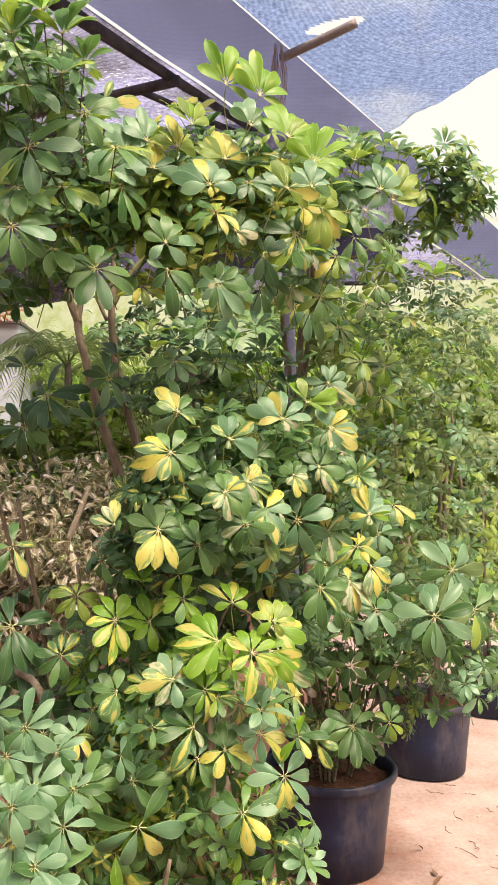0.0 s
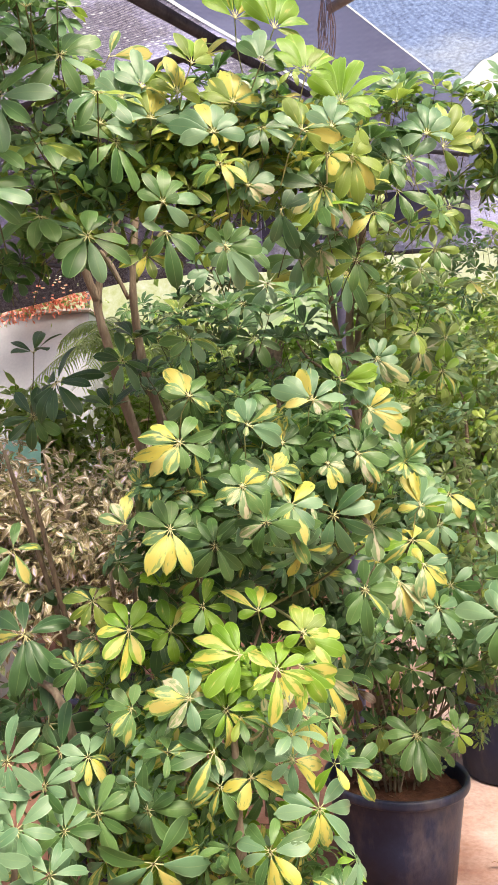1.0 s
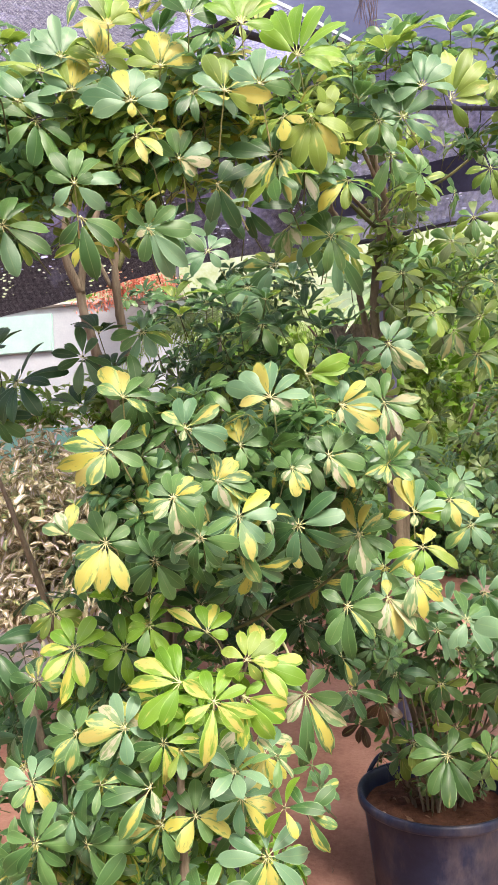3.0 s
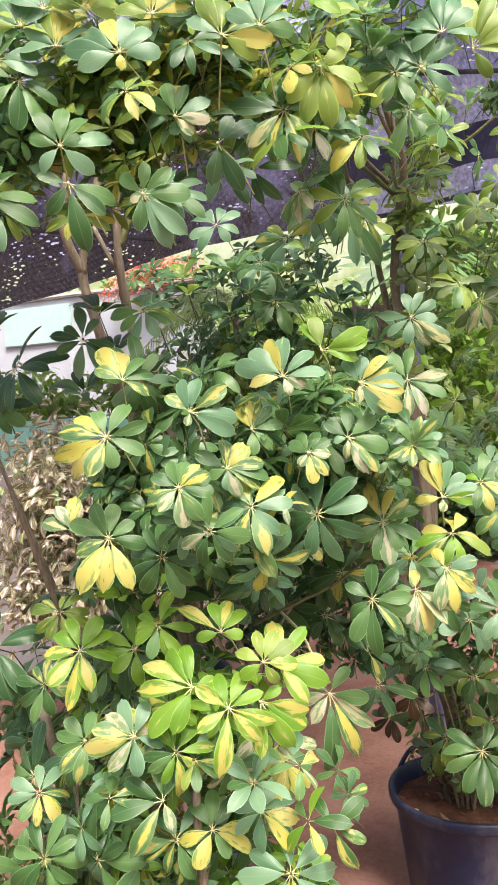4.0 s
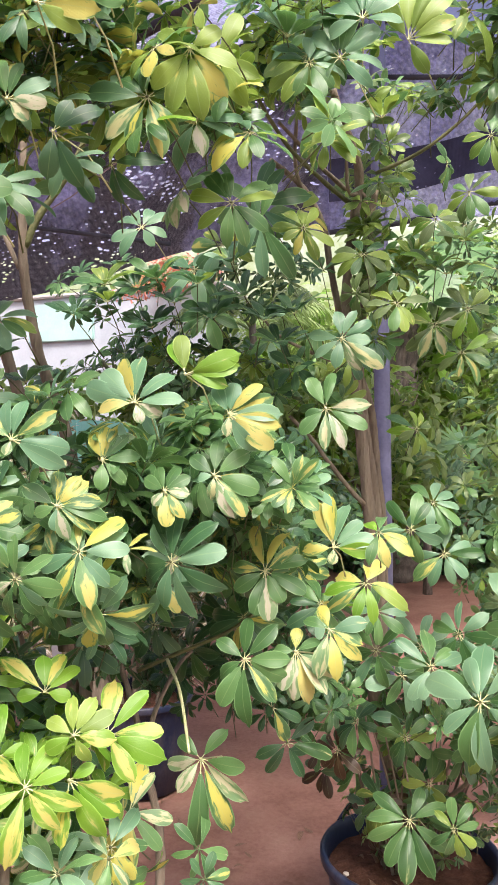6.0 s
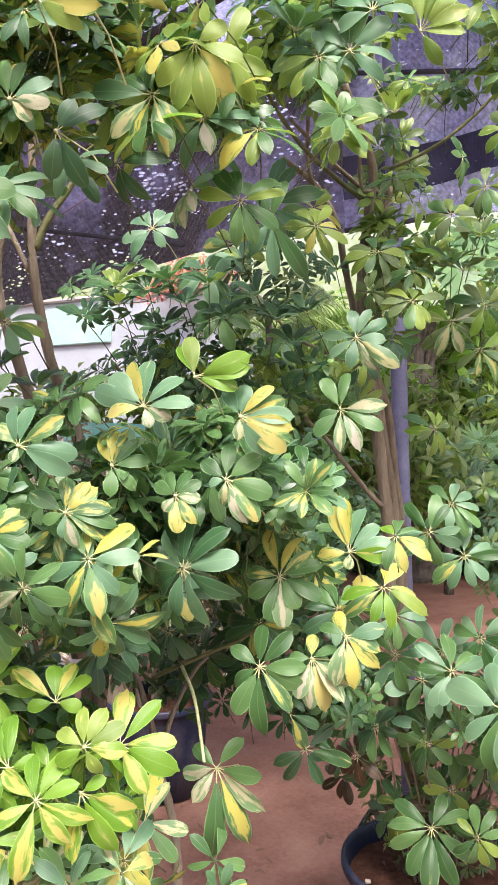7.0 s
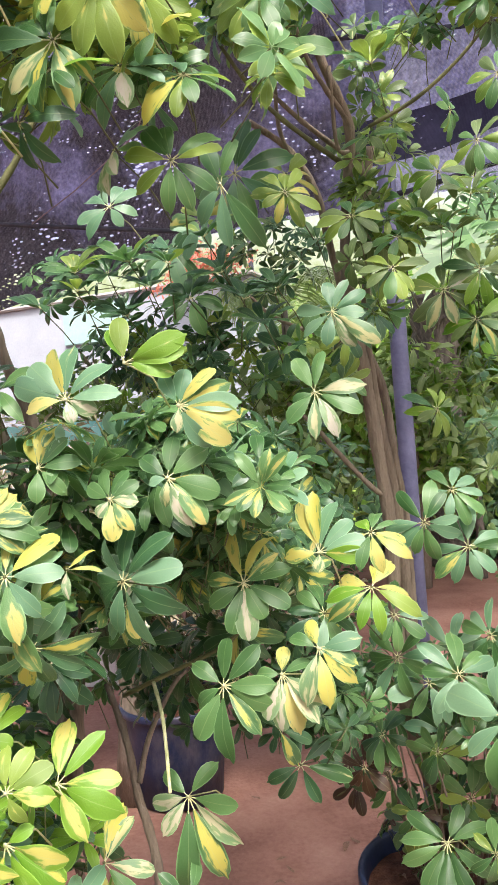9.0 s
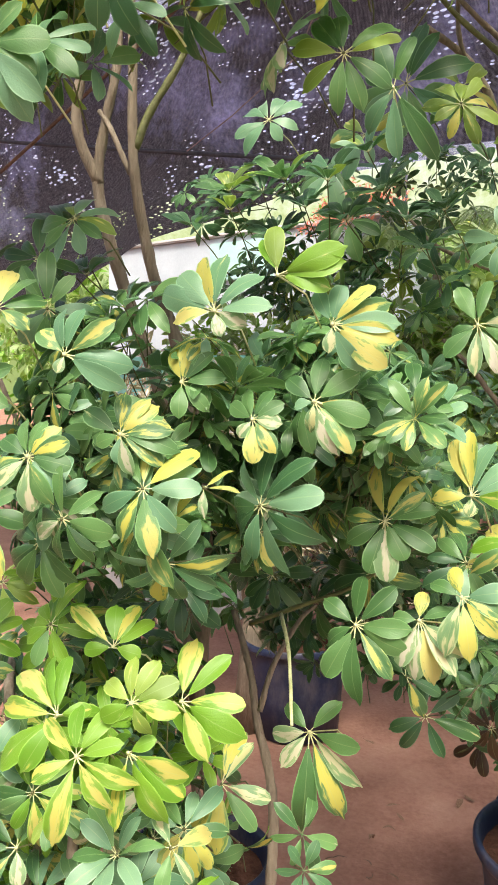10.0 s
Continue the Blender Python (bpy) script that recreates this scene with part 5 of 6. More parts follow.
# dark kinds low in the crown: shade there is put into the colour
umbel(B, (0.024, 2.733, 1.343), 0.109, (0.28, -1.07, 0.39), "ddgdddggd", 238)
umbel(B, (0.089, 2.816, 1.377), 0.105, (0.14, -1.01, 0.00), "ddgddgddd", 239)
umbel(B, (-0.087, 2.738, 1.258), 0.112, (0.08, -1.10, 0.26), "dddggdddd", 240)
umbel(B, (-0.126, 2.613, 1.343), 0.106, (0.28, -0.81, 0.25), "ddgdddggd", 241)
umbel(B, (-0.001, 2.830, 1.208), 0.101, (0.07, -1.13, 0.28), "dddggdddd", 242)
umbel(F, (-0.363, 2.311, 1.964), 0.093, (0.10, -0.33, 0.85), "ddgsddgdd", 243, reflex=-0.6, sag=0.02)
umbel(F, (-0.404, 2.228, 1.989), 0.090, (0.28, -0.93, 0.42), "ssgdssgdg", 244)
umbel(F, (-0.390, 2.470, 1.930), 0.090, (-0.01, -0.37, 1.06), "ddsgdddgd", 245, reflex=-0.6, sag=0.02)
umbel(F, (-0.404, 2.640, 1.939), 0.092, (-0.05, -0.37, 1.01), "ddgdddsdd", 246, reflex=-0.6, sag=0.02)
umbel(F, (-0.473, 2.353, 1.873), 0.093, (-0.03, -0.59, 0.93), "ggdsggdgd", 247, reflex=-0.6, sag=0.02)
umbel(C, (0.087, 3.389, 0.772), 0.097, (0.26, -0.67, 0.59), "ggbdggbdg", 248)
umbel(C, (0.377, 3.393, 0.897), 0.112, (0.10, -0.85, 0.51), "ggsgoogsg", 249)
umbel(C, (0.446, 3.366, 0.725), 0.117, (0.29, -0.90, 0.41), "ggogssgog", 250)
umbel(C, (0.102, 3.410, 0.708), 0.096, (0.17, -0.63, 0.37), "bbbdbbbdb", 251)
umbel(C, (0.405, 3.401, 0.710), 0.113, (-0.06, -0.97, 0.53), "ggogssgog", 252)
umbel(C, (0.293, 3.365, 0.660), 0.105, (0.17, -0.95, 0.38), "ggbgoogog", 253)
umbel(C, (0.487, 3.187, 2.285), 0.101, (0.12, -0.36, 0.98), "llokggolk", 254, reflex=-0.6, sag=0.02)
leaf(B, (-0.431, 2.246, 2.818), (0.2, -0.6, 0.4), "22v75 72y135", 257, (-0.50, 2.32, 2.74))
umbel(C, (0.562, 3.216, 2.363), 0.094, (0.17, -0.60, 0.89), "kklgookgl", 255, reflex=-0.6, sag=0.02)
umbel(C, (0.574, 3.221, 2.172), 0.098, (0.33, -0.55, 0.39), "ookgllogk", 256)

DN = (0, -0.35, 0.5)
UP = (0, -0.55, 0.75)
# d in the deep volumes paints the shade between stems into the leaves
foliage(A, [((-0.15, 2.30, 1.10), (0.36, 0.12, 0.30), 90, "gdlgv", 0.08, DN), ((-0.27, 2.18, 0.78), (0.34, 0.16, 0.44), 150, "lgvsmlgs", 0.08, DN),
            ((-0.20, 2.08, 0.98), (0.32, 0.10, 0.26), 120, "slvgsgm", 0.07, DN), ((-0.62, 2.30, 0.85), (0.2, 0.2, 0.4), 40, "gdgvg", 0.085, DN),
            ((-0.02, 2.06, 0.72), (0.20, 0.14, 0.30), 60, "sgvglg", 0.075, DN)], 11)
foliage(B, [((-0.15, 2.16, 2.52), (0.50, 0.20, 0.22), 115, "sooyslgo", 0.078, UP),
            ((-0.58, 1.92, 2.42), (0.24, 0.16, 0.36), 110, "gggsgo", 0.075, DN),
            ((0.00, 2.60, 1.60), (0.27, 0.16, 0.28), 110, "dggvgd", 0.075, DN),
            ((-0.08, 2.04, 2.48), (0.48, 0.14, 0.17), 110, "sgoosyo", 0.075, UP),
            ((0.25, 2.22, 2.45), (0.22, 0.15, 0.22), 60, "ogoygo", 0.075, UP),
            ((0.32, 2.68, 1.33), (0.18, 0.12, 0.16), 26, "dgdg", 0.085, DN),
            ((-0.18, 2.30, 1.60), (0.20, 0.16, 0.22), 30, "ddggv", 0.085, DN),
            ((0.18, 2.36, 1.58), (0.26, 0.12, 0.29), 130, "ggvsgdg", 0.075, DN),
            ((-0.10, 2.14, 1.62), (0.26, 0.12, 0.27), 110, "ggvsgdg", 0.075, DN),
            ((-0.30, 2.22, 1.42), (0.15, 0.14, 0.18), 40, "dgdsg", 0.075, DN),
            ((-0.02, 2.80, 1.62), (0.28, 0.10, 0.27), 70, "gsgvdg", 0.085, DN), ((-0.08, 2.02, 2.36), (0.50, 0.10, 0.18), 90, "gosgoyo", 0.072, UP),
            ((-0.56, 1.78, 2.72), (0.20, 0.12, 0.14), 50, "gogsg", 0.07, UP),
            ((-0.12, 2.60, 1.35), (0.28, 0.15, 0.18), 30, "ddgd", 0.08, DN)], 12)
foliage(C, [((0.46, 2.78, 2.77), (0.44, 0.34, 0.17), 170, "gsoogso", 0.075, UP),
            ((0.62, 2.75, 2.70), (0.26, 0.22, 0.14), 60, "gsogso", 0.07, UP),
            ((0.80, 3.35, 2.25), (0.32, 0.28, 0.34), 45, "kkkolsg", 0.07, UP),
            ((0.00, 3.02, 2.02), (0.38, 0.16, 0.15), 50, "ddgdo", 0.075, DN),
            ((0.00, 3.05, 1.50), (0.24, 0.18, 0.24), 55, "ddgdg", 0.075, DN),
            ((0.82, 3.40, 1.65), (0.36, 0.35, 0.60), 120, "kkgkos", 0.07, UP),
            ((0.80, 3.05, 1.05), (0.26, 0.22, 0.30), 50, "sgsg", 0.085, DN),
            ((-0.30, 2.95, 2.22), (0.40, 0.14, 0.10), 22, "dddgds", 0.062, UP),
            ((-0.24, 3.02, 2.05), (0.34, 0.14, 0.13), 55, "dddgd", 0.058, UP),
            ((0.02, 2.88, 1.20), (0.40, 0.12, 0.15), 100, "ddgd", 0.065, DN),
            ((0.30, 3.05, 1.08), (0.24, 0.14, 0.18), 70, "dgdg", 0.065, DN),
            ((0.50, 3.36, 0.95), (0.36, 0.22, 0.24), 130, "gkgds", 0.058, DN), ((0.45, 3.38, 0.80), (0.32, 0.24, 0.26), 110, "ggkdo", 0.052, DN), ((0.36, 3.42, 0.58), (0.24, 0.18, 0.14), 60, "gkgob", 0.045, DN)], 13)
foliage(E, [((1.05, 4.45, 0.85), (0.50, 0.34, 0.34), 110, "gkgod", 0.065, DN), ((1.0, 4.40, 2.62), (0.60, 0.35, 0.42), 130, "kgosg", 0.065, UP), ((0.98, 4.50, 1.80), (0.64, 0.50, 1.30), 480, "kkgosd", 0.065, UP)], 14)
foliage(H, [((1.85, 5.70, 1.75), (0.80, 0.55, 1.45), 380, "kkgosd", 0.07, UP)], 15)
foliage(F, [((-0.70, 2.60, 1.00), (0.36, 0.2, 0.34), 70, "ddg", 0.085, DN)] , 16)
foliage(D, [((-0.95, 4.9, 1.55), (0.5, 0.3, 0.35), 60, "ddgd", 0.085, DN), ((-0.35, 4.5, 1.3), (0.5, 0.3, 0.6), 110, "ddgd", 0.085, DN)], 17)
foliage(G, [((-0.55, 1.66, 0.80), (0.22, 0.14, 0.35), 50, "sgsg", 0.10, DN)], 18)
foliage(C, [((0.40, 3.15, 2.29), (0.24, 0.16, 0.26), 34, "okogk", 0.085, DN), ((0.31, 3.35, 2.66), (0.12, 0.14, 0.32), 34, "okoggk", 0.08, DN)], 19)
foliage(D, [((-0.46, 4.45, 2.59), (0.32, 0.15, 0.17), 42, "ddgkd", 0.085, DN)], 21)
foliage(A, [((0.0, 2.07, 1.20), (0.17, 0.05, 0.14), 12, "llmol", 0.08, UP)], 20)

# ---- outside the shade house ----
GRASS = surface("lawn_grass", [(0.3, (0.10, 0.17, 0.03)), (0.55, (0.22, 0.32, 0.06)), (0.8, (0.38, 0.44, 0.14))], 3, 0.9, 50, 0.6, 0.1)
RENDER_WALL = surface("white_render", [(0.3, (0.38, 0.37, 0.36)), (0.7, (0.50, 0.49, 0.48))], 2, 0.9, 40, 0.2, 0.2)
SHEET = surface("sheet_metal", [(0.3, (0.30, 0.335, 0.375)), (0.7, (0.40, 0.44, 0.48))], 2, 0.6, 30, 0.15)
TEAL = surface("teal_paint", [(0.3, (0.17, 0.46, 0.41)), (0.7, (0.26, 0.56, 0.50))], 4, 0.6, 40, 0.2)
PALE_TEAL = surface("pale_teal_paint", [(0.3, (0.28, 0.45, 0.42)), (0.7, (0.36, 0.53, 0.49))], 4, 0.6, 40, 0.2)
FLOWER = leaf_material("red_bract", (0.66, 0.15, 0.12), (0.80, 0.34, 0.27), (0.85, 0.5, 0.45), 0.3, 0.6, 0.4)
SLOT["r"] = len(SLOTS)
SLOTS.append(FLOWER)


def lawn_height(x, y):
    return 0.006 + 0.03 * noise.noise(Vector((x * 0.6, y * 0.6, 2))) + 0.02


sheet("lawn", -16, 12, 11.5, 40, 60, 60, lawn_height, GRASS, "sunlit yellow-green lawn behind the shade house", "lawn")


def shrub(name, x, y, z0, radii, centre_z, count, kinds, size, seed, label, category, trunk=True, group="", shapes=FAR_SHAPES):
    """A shrub or tree: trunk with limbs, and a crown of many separate leaves."""
    ob = thing(name, x, y, z0, label, category, group)
    rng = random.Random(seed)
    if trunk:
        v, f = tube_data([(0, 0, -0.03), (0.03, 0.02, centre_z * 0.4), (-0.02, 0.03, centre_z * 0.8), (0.02, 0, centre_z * 1.15)], [0.09, 0.075, 0.055, 0.03], 10, 0.1, rng)
        mesh_object("trunk", v, f, BARK, ob)
        for k in range(5):
            a = rng.uniform(0, 6.28)
            e = (radii[0] * 0.7 * math.cos(a), radii[1] * 0.7 * math.sin(a), centre_z * rng.uniform(0.9, 1.3))
            v, f = tube_data([(0, 0, centre_z * 0.55), (e[0] * 0.5, e[1] * 0.5, centre_z * 0.8), e], [0.04, 0.028, 0.012], 7, 0.1, rng)
            mesh_object("limb", v, f, BARK, ob)
    V, F, U, M = [], [], [], []
    n0 = 0
    lumps = [(Vector([rng.uniform(-0.75, 0.75) * r for r in radii]), rng.uniform(0.35, 0.6)) for _ in range(14)]
    for _ in range(count):
        c, s = rng.choice(lumps)
        p = Vector([rng.gauss(0, 0.45) * s * r for r in radii]) + c
        p.z = max(p.z, -centre_z + 0.05)
        k = rng.choice(kinds)
        v, f, uv = shapes[rng.randrange(len(shapes))]
        m = Matrix.LocRotScale(p + Vector((0, 0, centre_z)), Euler((rng.uniform(-0.9, 0.9), rng.uniform(-0.6, 1.2), rng.uniform(0, 6.3))), [size * rng.uniform(0.7, 1.3)] * 3)
        mm = np.array(m)
        V.append(v @ mm[:3, :3].T + mm[:3, 3])
        F.extend([tuple(q + n0 for q in face) for face in f])
        U.extend([uv[q] for face in f for q in face])
        M.extend([SLOT[k]] * len(f))
        n0 += len(v)
    crown = mesh_object("crown", np.concatenate(V), F, None, ob, True, U, M, SLOTS)
    tagged(crown, kind="stuff")
    return ob


# glowing backdrop behind the garden: haze and bright sky are painted into it
HAZE, hn, hl, hp = mat("glowing_backdrop")
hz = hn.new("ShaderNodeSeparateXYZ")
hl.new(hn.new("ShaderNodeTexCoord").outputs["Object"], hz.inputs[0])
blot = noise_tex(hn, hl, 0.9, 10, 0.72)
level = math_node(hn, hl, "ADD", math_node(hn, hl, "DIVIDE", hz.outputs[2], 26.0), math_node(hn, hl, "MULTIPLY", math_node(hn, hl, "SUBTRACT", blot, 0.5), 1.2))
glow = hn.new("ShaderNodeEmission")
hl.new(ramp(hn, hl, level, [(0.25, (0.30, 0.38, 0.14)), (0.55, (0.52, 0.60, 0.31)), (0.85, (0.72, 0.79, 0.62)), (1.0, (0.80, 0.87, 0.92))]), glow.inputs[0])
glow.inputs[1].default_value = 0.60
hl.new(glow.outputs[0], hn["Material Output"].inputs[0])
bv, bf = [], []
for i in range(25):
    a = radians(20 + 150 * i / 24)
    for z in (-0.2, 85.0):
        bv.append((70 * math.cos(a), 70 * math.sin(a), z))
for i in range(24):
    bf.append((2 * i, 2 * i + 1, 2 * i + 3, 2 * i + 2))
tagged(mesh_object("backdrop", bv, bf, HAZE), "glowing backdrop painted as hazy bright trees and sky", "backdrop", kind="structure")

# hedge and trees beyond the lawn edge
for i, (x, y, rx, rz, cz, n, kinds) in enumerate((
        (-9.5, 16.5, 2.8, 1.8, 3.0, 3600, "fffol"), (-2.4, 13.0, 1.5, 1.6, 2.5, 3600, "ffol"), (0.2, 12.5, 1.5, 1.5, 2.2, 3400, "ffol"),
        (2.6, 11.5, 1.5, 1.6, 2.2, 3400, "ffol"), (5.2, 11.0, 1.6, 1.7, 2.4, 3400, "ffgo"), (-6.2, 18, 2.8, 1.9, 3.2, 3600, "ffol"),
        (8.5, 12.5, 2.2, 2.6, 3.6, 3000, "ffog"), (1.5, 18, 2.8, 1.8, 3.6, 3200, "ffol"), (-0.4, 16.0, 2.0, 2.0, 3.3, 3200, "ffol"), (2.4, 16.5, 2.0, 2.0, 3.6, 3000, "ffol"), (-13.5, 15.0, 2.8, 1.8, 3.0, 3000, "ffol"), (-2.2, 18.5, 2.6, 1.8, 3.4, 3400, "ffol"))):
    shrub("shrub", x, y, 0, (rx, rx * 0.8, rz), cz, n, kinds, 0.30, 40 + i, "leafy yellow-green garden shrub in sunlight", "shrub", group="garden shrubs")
shrub("flowering_shrub", -4.1, 11.1, 0, (0.85, 0.22, 0.34), 4.26, 1300, "rrrrrf", 0.085, 61, "climbing shrub with pink-red flowers against the house", "shrub", False)
shrub("variegated_fig", -1.38, 4.42, 0, (0.82, 0.42, 0.55), 1.34, 9000, "tttttc", 0.085, 62, "weeping fig with small dry-looking cream-edged leaves", "fig plant")
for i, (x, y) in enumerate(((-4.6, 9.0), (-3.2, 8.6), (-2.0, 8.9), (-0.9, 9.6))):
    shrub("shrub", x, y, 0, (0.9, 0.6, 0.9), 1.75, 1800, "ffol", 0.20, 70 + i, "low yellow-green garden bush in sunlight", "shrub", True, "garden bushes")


def palm_frond(palm, base, heading, length, rise, droop, pairs, blade, seed):
    """An arching rib with narrow drooping leaflets on both sides."""
    rng = random.Random(seed)
    V, F = [], []
    rib = []
    for i in range(13):
        t = i / 12
        rib.append(Vector(base) + Vector((math.cos(heading) * length * t, math.sin(heading) * length * t, rise * t - droop * t * t)))
    tv, tf = tube_data(rib, [0.012 * (1 - 0.8 * i / 12) for i in range(13)], 5)
    V += [tuple(q) for q in tv]
    F += tf
    across = Vector((-math.sin(heading), math.cos(heading), 0))
    for k in range(pairs):
        t = 0.18 + 0.8 * k / pairs
        p = rib[int(t * 12)].lerp(rib[min(12, int(t * 12) + 1)], t * 12 - int(t * 12))
        ahead = (rib[min(12, int(t * 12) + 1)] - rib[int(t * 12)]).normalized()
        for side in (-1, 1):
            d = (across * side + ahead * 0.5 + Vector((0, 0, rng.uniform(-0.5, -0.1)))).normalized()
            b = blade * rng.uniform(0.75, 1.1) * (1 - 0.5 * t)
            w = ahead * 0.012
            tip = p + d * b + Vector((0, 0, -0.35 * b))
            mid = p + d * b * 0.5 + Vector((0, 0, -0.05 * b))
            n0 = len(V)
            V += [tuple(q) for q in (p - w * 0.5, p + w * 0.5, mid - w, mid + w, tip)]
            F += [(n0, n0 + 1, n0 + 3, n0 + 2), (n0 + 2, n0 + 3, n0 + 4)]
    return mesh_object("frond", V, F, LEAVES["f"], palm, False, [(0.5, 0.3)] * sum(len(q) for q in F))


def fan_leaf(palm, base, hub, tilt, radius, seed):
    """A stalk with a pleated fan of stiff narrow blades."""
    rng = random.Random(seed)
    V, F = [], []
    tv, tf = tube_data([Vector(base), (Vector(base) + Vector(hub)) / 2 + Vector((0, 0, 0.06)), Vector(hub)], [0.010, 0.008, 0.007], 5)
    V += [tuple(q) for q in tv]
    F += tf
    fr = axis_frame(tilt)
    for k in range(22):
        a = radians(-145 + 290 * k / 21) + rng.uniform(-0.03, 0.03)
        d, c = fr @ Vector((math.cos(a), math.sin(a), 0.1)), fr @ Vector((-math.sin(a), math.cos(a), 0))
        r = radius * rng.uniform(0.85, 1.05)
        n0 = len(V)
        for t, w in ((0.02, 0.004), (0.55, 0.020), (0.8, 0.012), (1.0, 0.001)):
            q = Vector(hub) + d * r * t + Vector((0, 0, -0.18 * r * t * t))
            V += [tuple(q - c * w * r / 0.3), tuple(q + c * w * r / 0.3)]
        F += [(n0 + 2 * i, n0 + 2 * i + 1, n0 + 2 * i + 3, n0 + 2 * i + 2) for i in range(3)]
    return mesh_object("fan_leaf", V, F, LEAVES["g"], palm, False, [(0.5, 0.3)] * sum(len(q) for q in F))


# dark leaf kinds carry the shade over this low planting in their colour
for i, (x, y, h) in enumerate(((-1.4, 11.3, 0.75), (-0.1, 11.4, 0.85), (1.1, 11.2, 0.8), (2.2, 10.9, 0.9))):
    shrub("shrub", x, y, 0, (0.85, 0.5, h), h * 0.95, 2200, "dgdk", 0.17, 80 + i, "low dark green shaded garden bush", "shrub", True, "garden bushes")
PALM_BARK = surface("palm_bark", [(0.25, (0.05, 0.045, 0.04)), (0.55, (0.17, 0.15, 0.125)), (0.8, (0.36, 0.33, 0.28))], 16, 0.95, 70, 0.9, 0.1, 0, (1, 1, 0.35))
ARECA = thing("areca_palm", -2.25, 9.4, 0, "feathery green palm with arching fronds in the garden", "palm tree")
palm_rng = random.Random(91)
v, f = tube_data([(0, 0, -0.03), (0.05, 0, 1.2), (0.02, 0.03, 2.4), (0, 0, 3.2)], [0.09, 0.07, 0.06, 0.04], 10, 0.06, palm_rng)
mesh_object("trunk", v, f, PALM_BARK, ARECA)
for k in range(16):
    palm_frond(ARECA, (0, 0, 3.0 + 0.01 * k), 6.283 * k / 16 + palm_rng.uniform(-0.2, 0.2), palm_rng.uniform(0.9, 1.4), palm_rng.uniform(0.9, 1.5), palm_rng.uniform(1.0, 1.5), 30, 0.42, 300 + k)
PALM = thing("fan_palm", -0.85, 11.0, 0, "old fan palm with a shaggy grey-brown trunk", "palm tree")
rings, pts = [], []
for k in range(60):
    z = -0.03 + 3.4 * k / 59
    pts.append((0.02 * math.sin(z * 2), 0.01, z))
    rings.append(0.24 + 0.06 * ((k * 0.37) % 1))
v, f = tube_data(pts, rings, 22, 0.13, palm_rng)
mesh_object("trunk", v, f, PALM_BARK, PALM)
BV, BF = [], []
for k in range(260):
    # old leaf bases, each a ragged strip that leans out from the trunk
    a, z = k * 2.4, 0.1 + 3.1 * k / 260
    o, c = Vector((math.cos(a), math.sin(a), 0)), Vector((-math.sin(a), math.cos(a), 0))
    w, h, lean = palm_rng.uniform(0.03, 0.07), palm_rng.uniform(0.2, 0.42), palm_rng.uniform(0.03, 0.16)
    n0 = len(BV)
    for q, ww in ((0, 1.0), (0.6, 0.7), (1.0, 0.15)):
        m = o * (0.25 + lean * q * q) + Vector((0, 0, z + h * q))
        BV += [tuple(m - c * w * ww), tuple(m + c * w * ww), tuple(m + o * 0.008)]
    BF += [(n0 + 3 * i + e, n0 + 3 * i + (e + 1) % 3, n0 + 3 * i + 3 + (e + 1) % 3, n0 + 3 * i + 3 + e) for i in range(2) for e in range(3)]
tagged(mesh_object("fibre_coat", BV, BF, PALM_BARK, PALM, False), "ragged dry leaf bases", kind="stuff")
for k in range(5):
    a = -1.1 + 0.5 * k
    fan_leaf(PALM, (0.15 * math.cos(a), 0.15 * math.sin(a), 3.3), (0.9 * math.cos(a), 0.9 * math.sin(a), 3.7 + 0.25 * (k % 3)), (0.5 * math.cos(a), 0.5 * math.sin(a) - 0.4, 0.5), 0.7, 330 + k)
YOUNG = thing("young_fan_palm", -0.35, 10.2, 0, "young fan palm with stiff narrow green fans", "palm tree")
v, f = tube_data([(0, 0, -0.03), (0, 0.01, 0.6), (0, 0, 1.25)], [0.06, 0.05, 0.035], 10, 0.1, palm_rng)
mesh_object("trunk", v, f, PALM_BARK, YOUNG)
for k in range(9):
    a = 6.283 * k / 9 + 0.3
    fan_leaf(YOUNG, (0, 0, 1.15), (0.46 * math.cos(a), 0.38 * math.sin(a), 1.40 + 0.16 * (k % 3)), (0.5 * math.cos(a), 0.4 * math.sin(a) - 0.5, 0.6), 0.42, 350 + k)


# garden wall, teal ledge and wire fence
def box_mesh(name, size, at_, material, parent, bevel=0.015):
    bm = bmesh.new()
    bmesh.ops.create_cube(bm, size=1.0)
    bmesh.ops.scale(bm, vec=size, verts=bm.verts)
    bmesh.ops.bevel(bm, geom=bm.edges[:], offset=bevel, segments=2, affect="EDGES")
    bmesh.ops.translate(bm, vec=at_, verts=bm.verts)
    ob = part(name, bm, material, parent)
    ob.data.polygons.foreach_set("use_smooth", np.zeros(len(ob.data.polygons), dtype=bool))
    return ob


HOUSE = thing("garden_house", -6.3, 12.3, 0, "low pale blue-grey garden house with flat roof", "house")
box_mesh("wall", (5.6, 1.6, 4.1), (0, 0, 2.05), SHEET, HOUSE)
box_mesh("roof", (5.7, 1.75, 0.06), (0, 0, 4.13), RENDER_WALL, HOUSE, 0.02)
tagged(box_mesh("shutter", (1.2, 0.06, 0.6), (0.1, -0.83, 3.70), PALE_TEAL, HOUSE), "faded pale teal shutter")

TROUGH = thing("teal_trough", -2.85, 6.2, 0, "teal painted concrete trough on a pale plinth", "trough")
box_mesh("plinth", (1.4, 0.7, 1.63), (-0.25, 0, 0.815), RENDER_WALL, TROUGH)
box_mesh("rim", (1.5, 0.8, 0.34), (-0.25, 0, 1.79), TEAL, TROUGH)

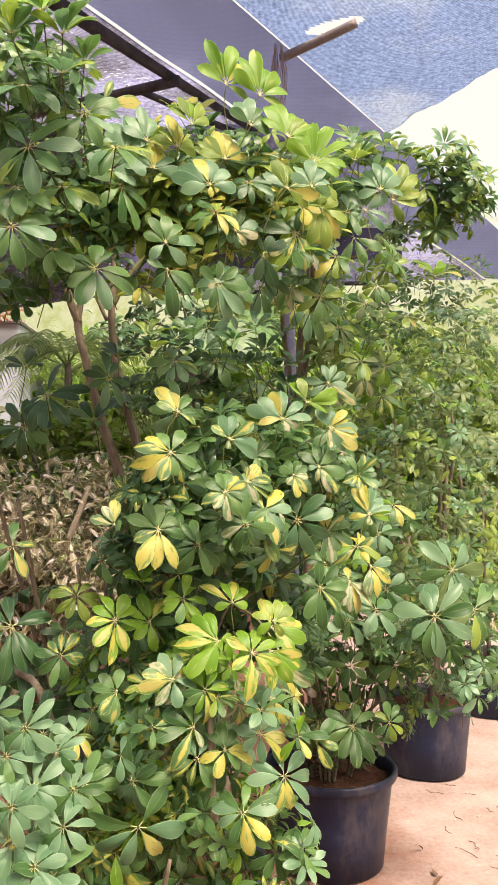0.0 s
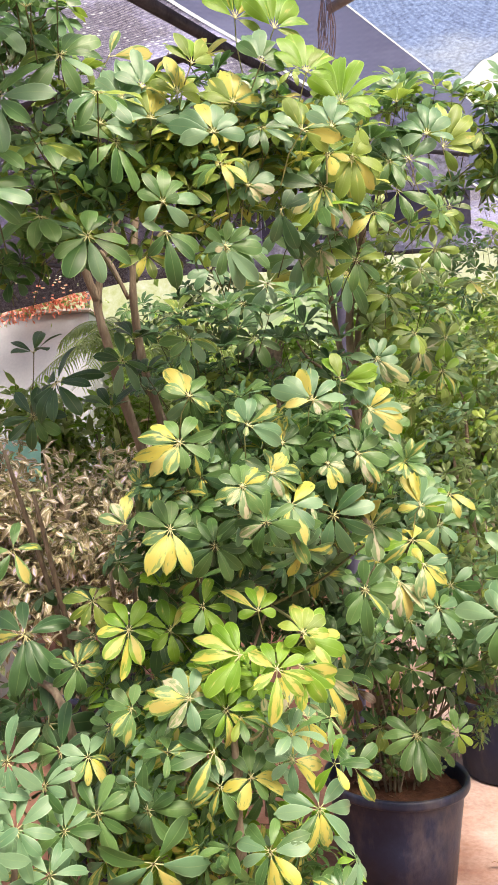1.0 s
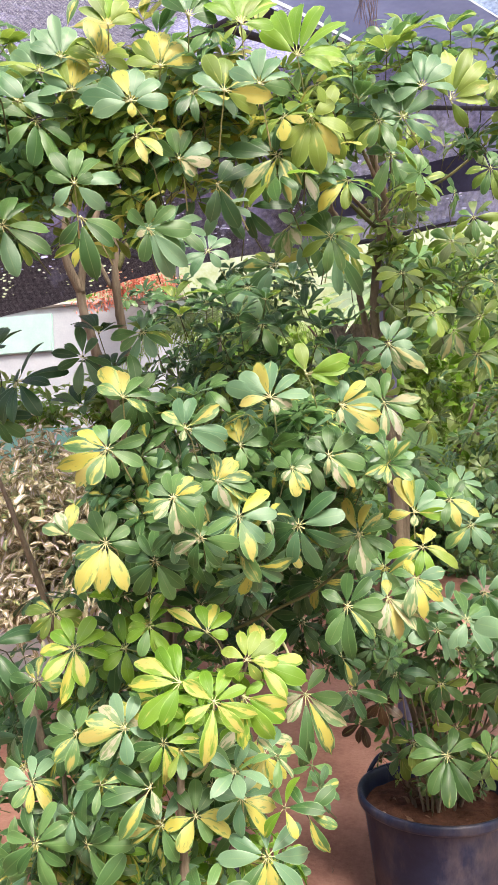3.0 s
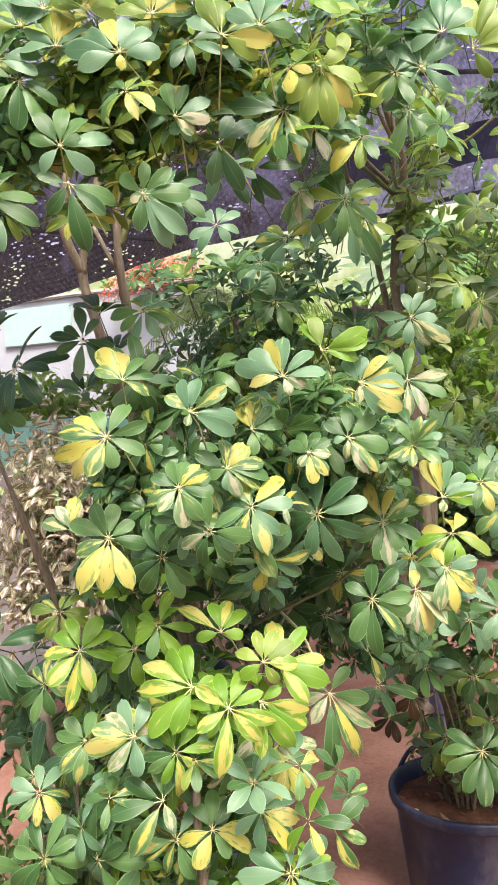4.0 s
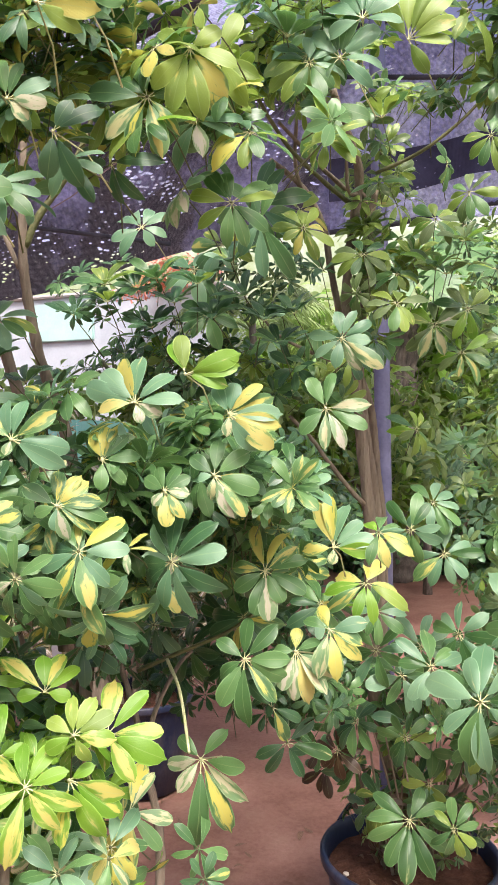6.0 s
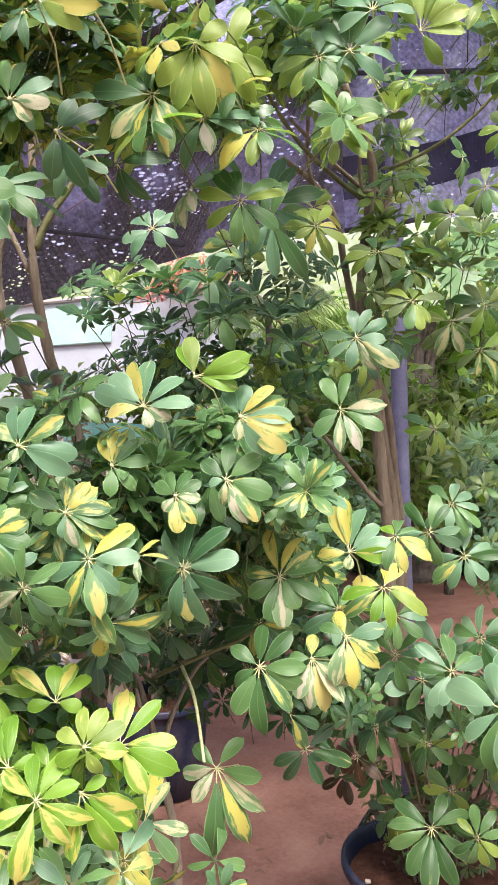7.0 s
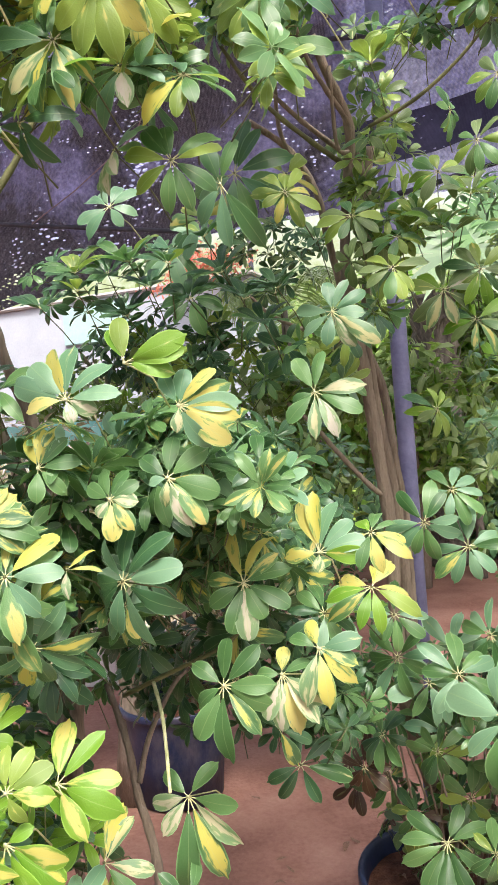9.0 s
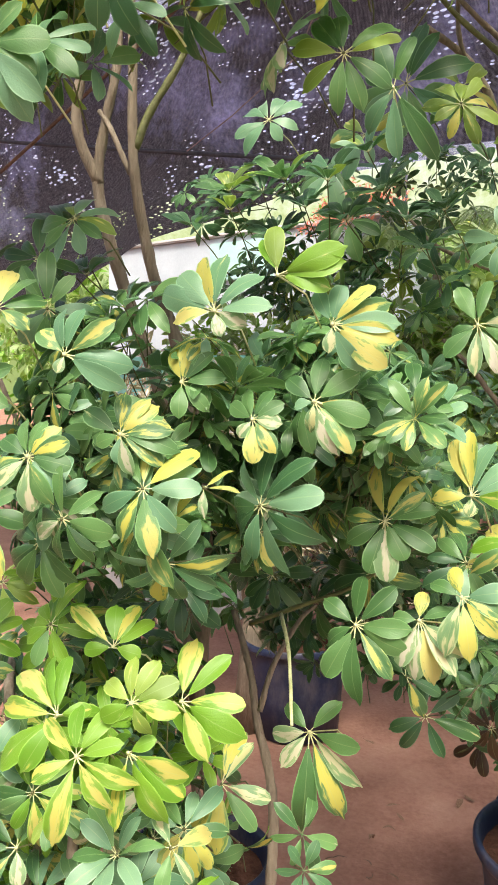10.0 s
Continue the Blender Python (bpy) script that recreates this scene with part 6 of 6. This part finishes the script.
# ---- small things ----
LITTER = surface("dead_leaf", [(0.3, (0.09, 0.045, 0.03)), (0.7, (0.26, 0.16, 0.10))], 25, 0.9, 90, 0.4)
PEBBLE = surface("pebble_stone", [(0.3, (0.45, 0.36, 0.30)), (0.7, (0.70, 0.62, 0.55))], 20, 0.9, 60, 0.4)
ROPE = surface("frayed_fibre", [(0.3, (0.16, 0.11, 0.12)), (0.7, (0.38, 0.30, 0.30))], 30, 0.9, 90, 0.4)


def dry_leaf(x, y, z, size, turn, seed, parent=None):
    v, f, uv = SHAPES[seed % len(SHAPES)]
    w = v.copy()
    w[:, 2] += 0.35 * w[:, 1] ** 2 * 4 + 0.12 * np.sin(w[:, 0] * 4 + seed)
    w[:, 2] -= w[:, 2].min() - 0.004
    ob = mesh_object("dry_leaf", w, f, LITTER, parent)
    base = parent.matrix_world.translation if parent is not None else Vector((0, 0, 0))
    ob.matrix_basis = Matrix.LocRotScale(Vector((x, y, z)), Euler((0, 0, turn)), (size, size, size))
    if parent is None:
        tagged(ob, "curled brown fallen leaf on the red sand", "leaf", "fallen leaves")
    return ob


def twig(x, y, length, turn, seed):
    rng = random.Random(seed)
    pts, a = [], turn
    px, py = x, y
    for i in range(6):
        pts.append((px, py, 0.006 + 0.004 * rng.random()))
        a += rng.uniform(-0.9, 0.9)
        px, py = px + length / 5 * math.cos(a), py + length / 5 * math.sin(a)
    v, f = tube_data(pts, [0.0022, 0.002, 0.002, 0.0018, 0.0015, 0.001], 6)
    return tagged(mesh_object("twig", v, f, TWIG), "thin dry twig lying on the sand", "twig", "twigs on the sand")


litter = random.Random(77)
for i in range(34):
    x, y = litter.choice(((0.95, 3.2), (1.0, 3.7), (-0.35, 3.75), (-0.2, 3.4), (-0.6, 4.1)))
    dry_leaf(x + litter.gauss(0, 0.22), y + litter.gauss(0, 0.25), 0.004, litter.uniform(0.03, 0.07), litter.uniform(0, 6.3), i)
# short bent twigs; some stand in for curved shadow marks and cracks
for i in range(26):
    x, y = litter.choice(((0.95, 3.2), (1.05, 3.8), (1.2, 4.2), (-0.35, 3.75), (-0.3, 3.4)))
    twig(x + litter.gauss(0, 0.2), y + litter.gauss(0, 0.25), litter.uniform(0.03, 0.13), litter.uniform(0, 6.3), i)

for i in range(34):
    dry_leaf(0.15 + litter.gauss(0, 0.22), 3.05 + litter.gauss(0, 0.25), 0.004, litter.uniform(0.02, 0.06), litter.uniform(0, 6.3), 200 + i)
for i in range(24):
    twig(0.10 + litter.gauss(0, 0.25), 3.10 + litter.gauss(0, 0.25), litter.uniform(0.04, 0.16), litter.uniform(0, 6.3), 60 + i)


def pebble(x, y, z, r, seed):
    rng = random.Random(seed)
    bm = bmesh.new()
    bmesh.ops.create_icosphere(bm, subdivisions=2, radius=r)
    for v in bm.verts:
        v.co *= rng.uniform(0.85, 1.1)
        v.co.z *= 0.6
    me = bpy.data.meshes.new("pebble")
    bm.to_mesh(me)
    bm.free()
    me.materials.append(PEBBLE)
    ob = new("pebble", me)
    ob.location = (x, y, z)
    return tagged(ob, "small pale pebble lying on the soil", "pebble", "pebbles")


for i in range(14):
    pebble(litter.choice((0.9, 1.05, -0.3)) + litter.gauss(0, 0.2), 3.6 + litter.gauss(0, 0.3), 0.004, litter.uniform(0.004, 0.009), i)
for i in range(26):
    pebble(0.15 + litter.gauss(0, 0.22), 3.05 + litter.gauss(0, 0.25), 0.003, litter.uniform(0.003, 0.009), 20 + i)
pebble(0.17, 3.42, 0.366, 0.011, 90)
for i in range(16):
    a, r = litter.uniform(0, 6.3), litter.uniform(0.06, 0.22)
    dry_leaf(0.36 + r * math.cos(a), 3.54 + r * math.sin(a), 0.362, litter.uniform(0.04, 0.08), litter.uniform(0, 6.3), 100 + i)

# loose strands where the tarpaulin is tied, and a thin line under the net
TUFT = thing("frayed_rope", 0.16, 4.06, 4.02, "bunch of frayed fibre strands tied round the roof pole", "rope")
for i in range(22):
    a = litter.uniform(0, 6.3)
    d = litter.uniform(0.10, 0.46)
    q, e = litter.uniform(0.01, 0.05), litter.uniform(0.0, 0.09)
    p = [(0.02 * math.cos(a), 0.02 * math.sin(a), litter.uniform(0.0, 0.06)), (q * math.cos(a), q * math.sin(a), -0.4 * d), (e * math.cos(a + 1.2), e * math.sin(a + 1.2), -d)]
    v, f = tube_data(smooth_path(p, 4), [0.0018] * 9, 5)
    mesh_object("strand", v, f, ROPE, TUFT)
v, f = tube_data([(-2.20, 4.965, 3.14), (-1.75, 4.80, 3.22), (-1.3, 4.74, 3.42), (-0.72, 4.44, 4.04)], [0.004] * 4, 6)
tagged(mesh_object("cord", v, f, ROPE), "thin grey cord strung below the net", "cord")
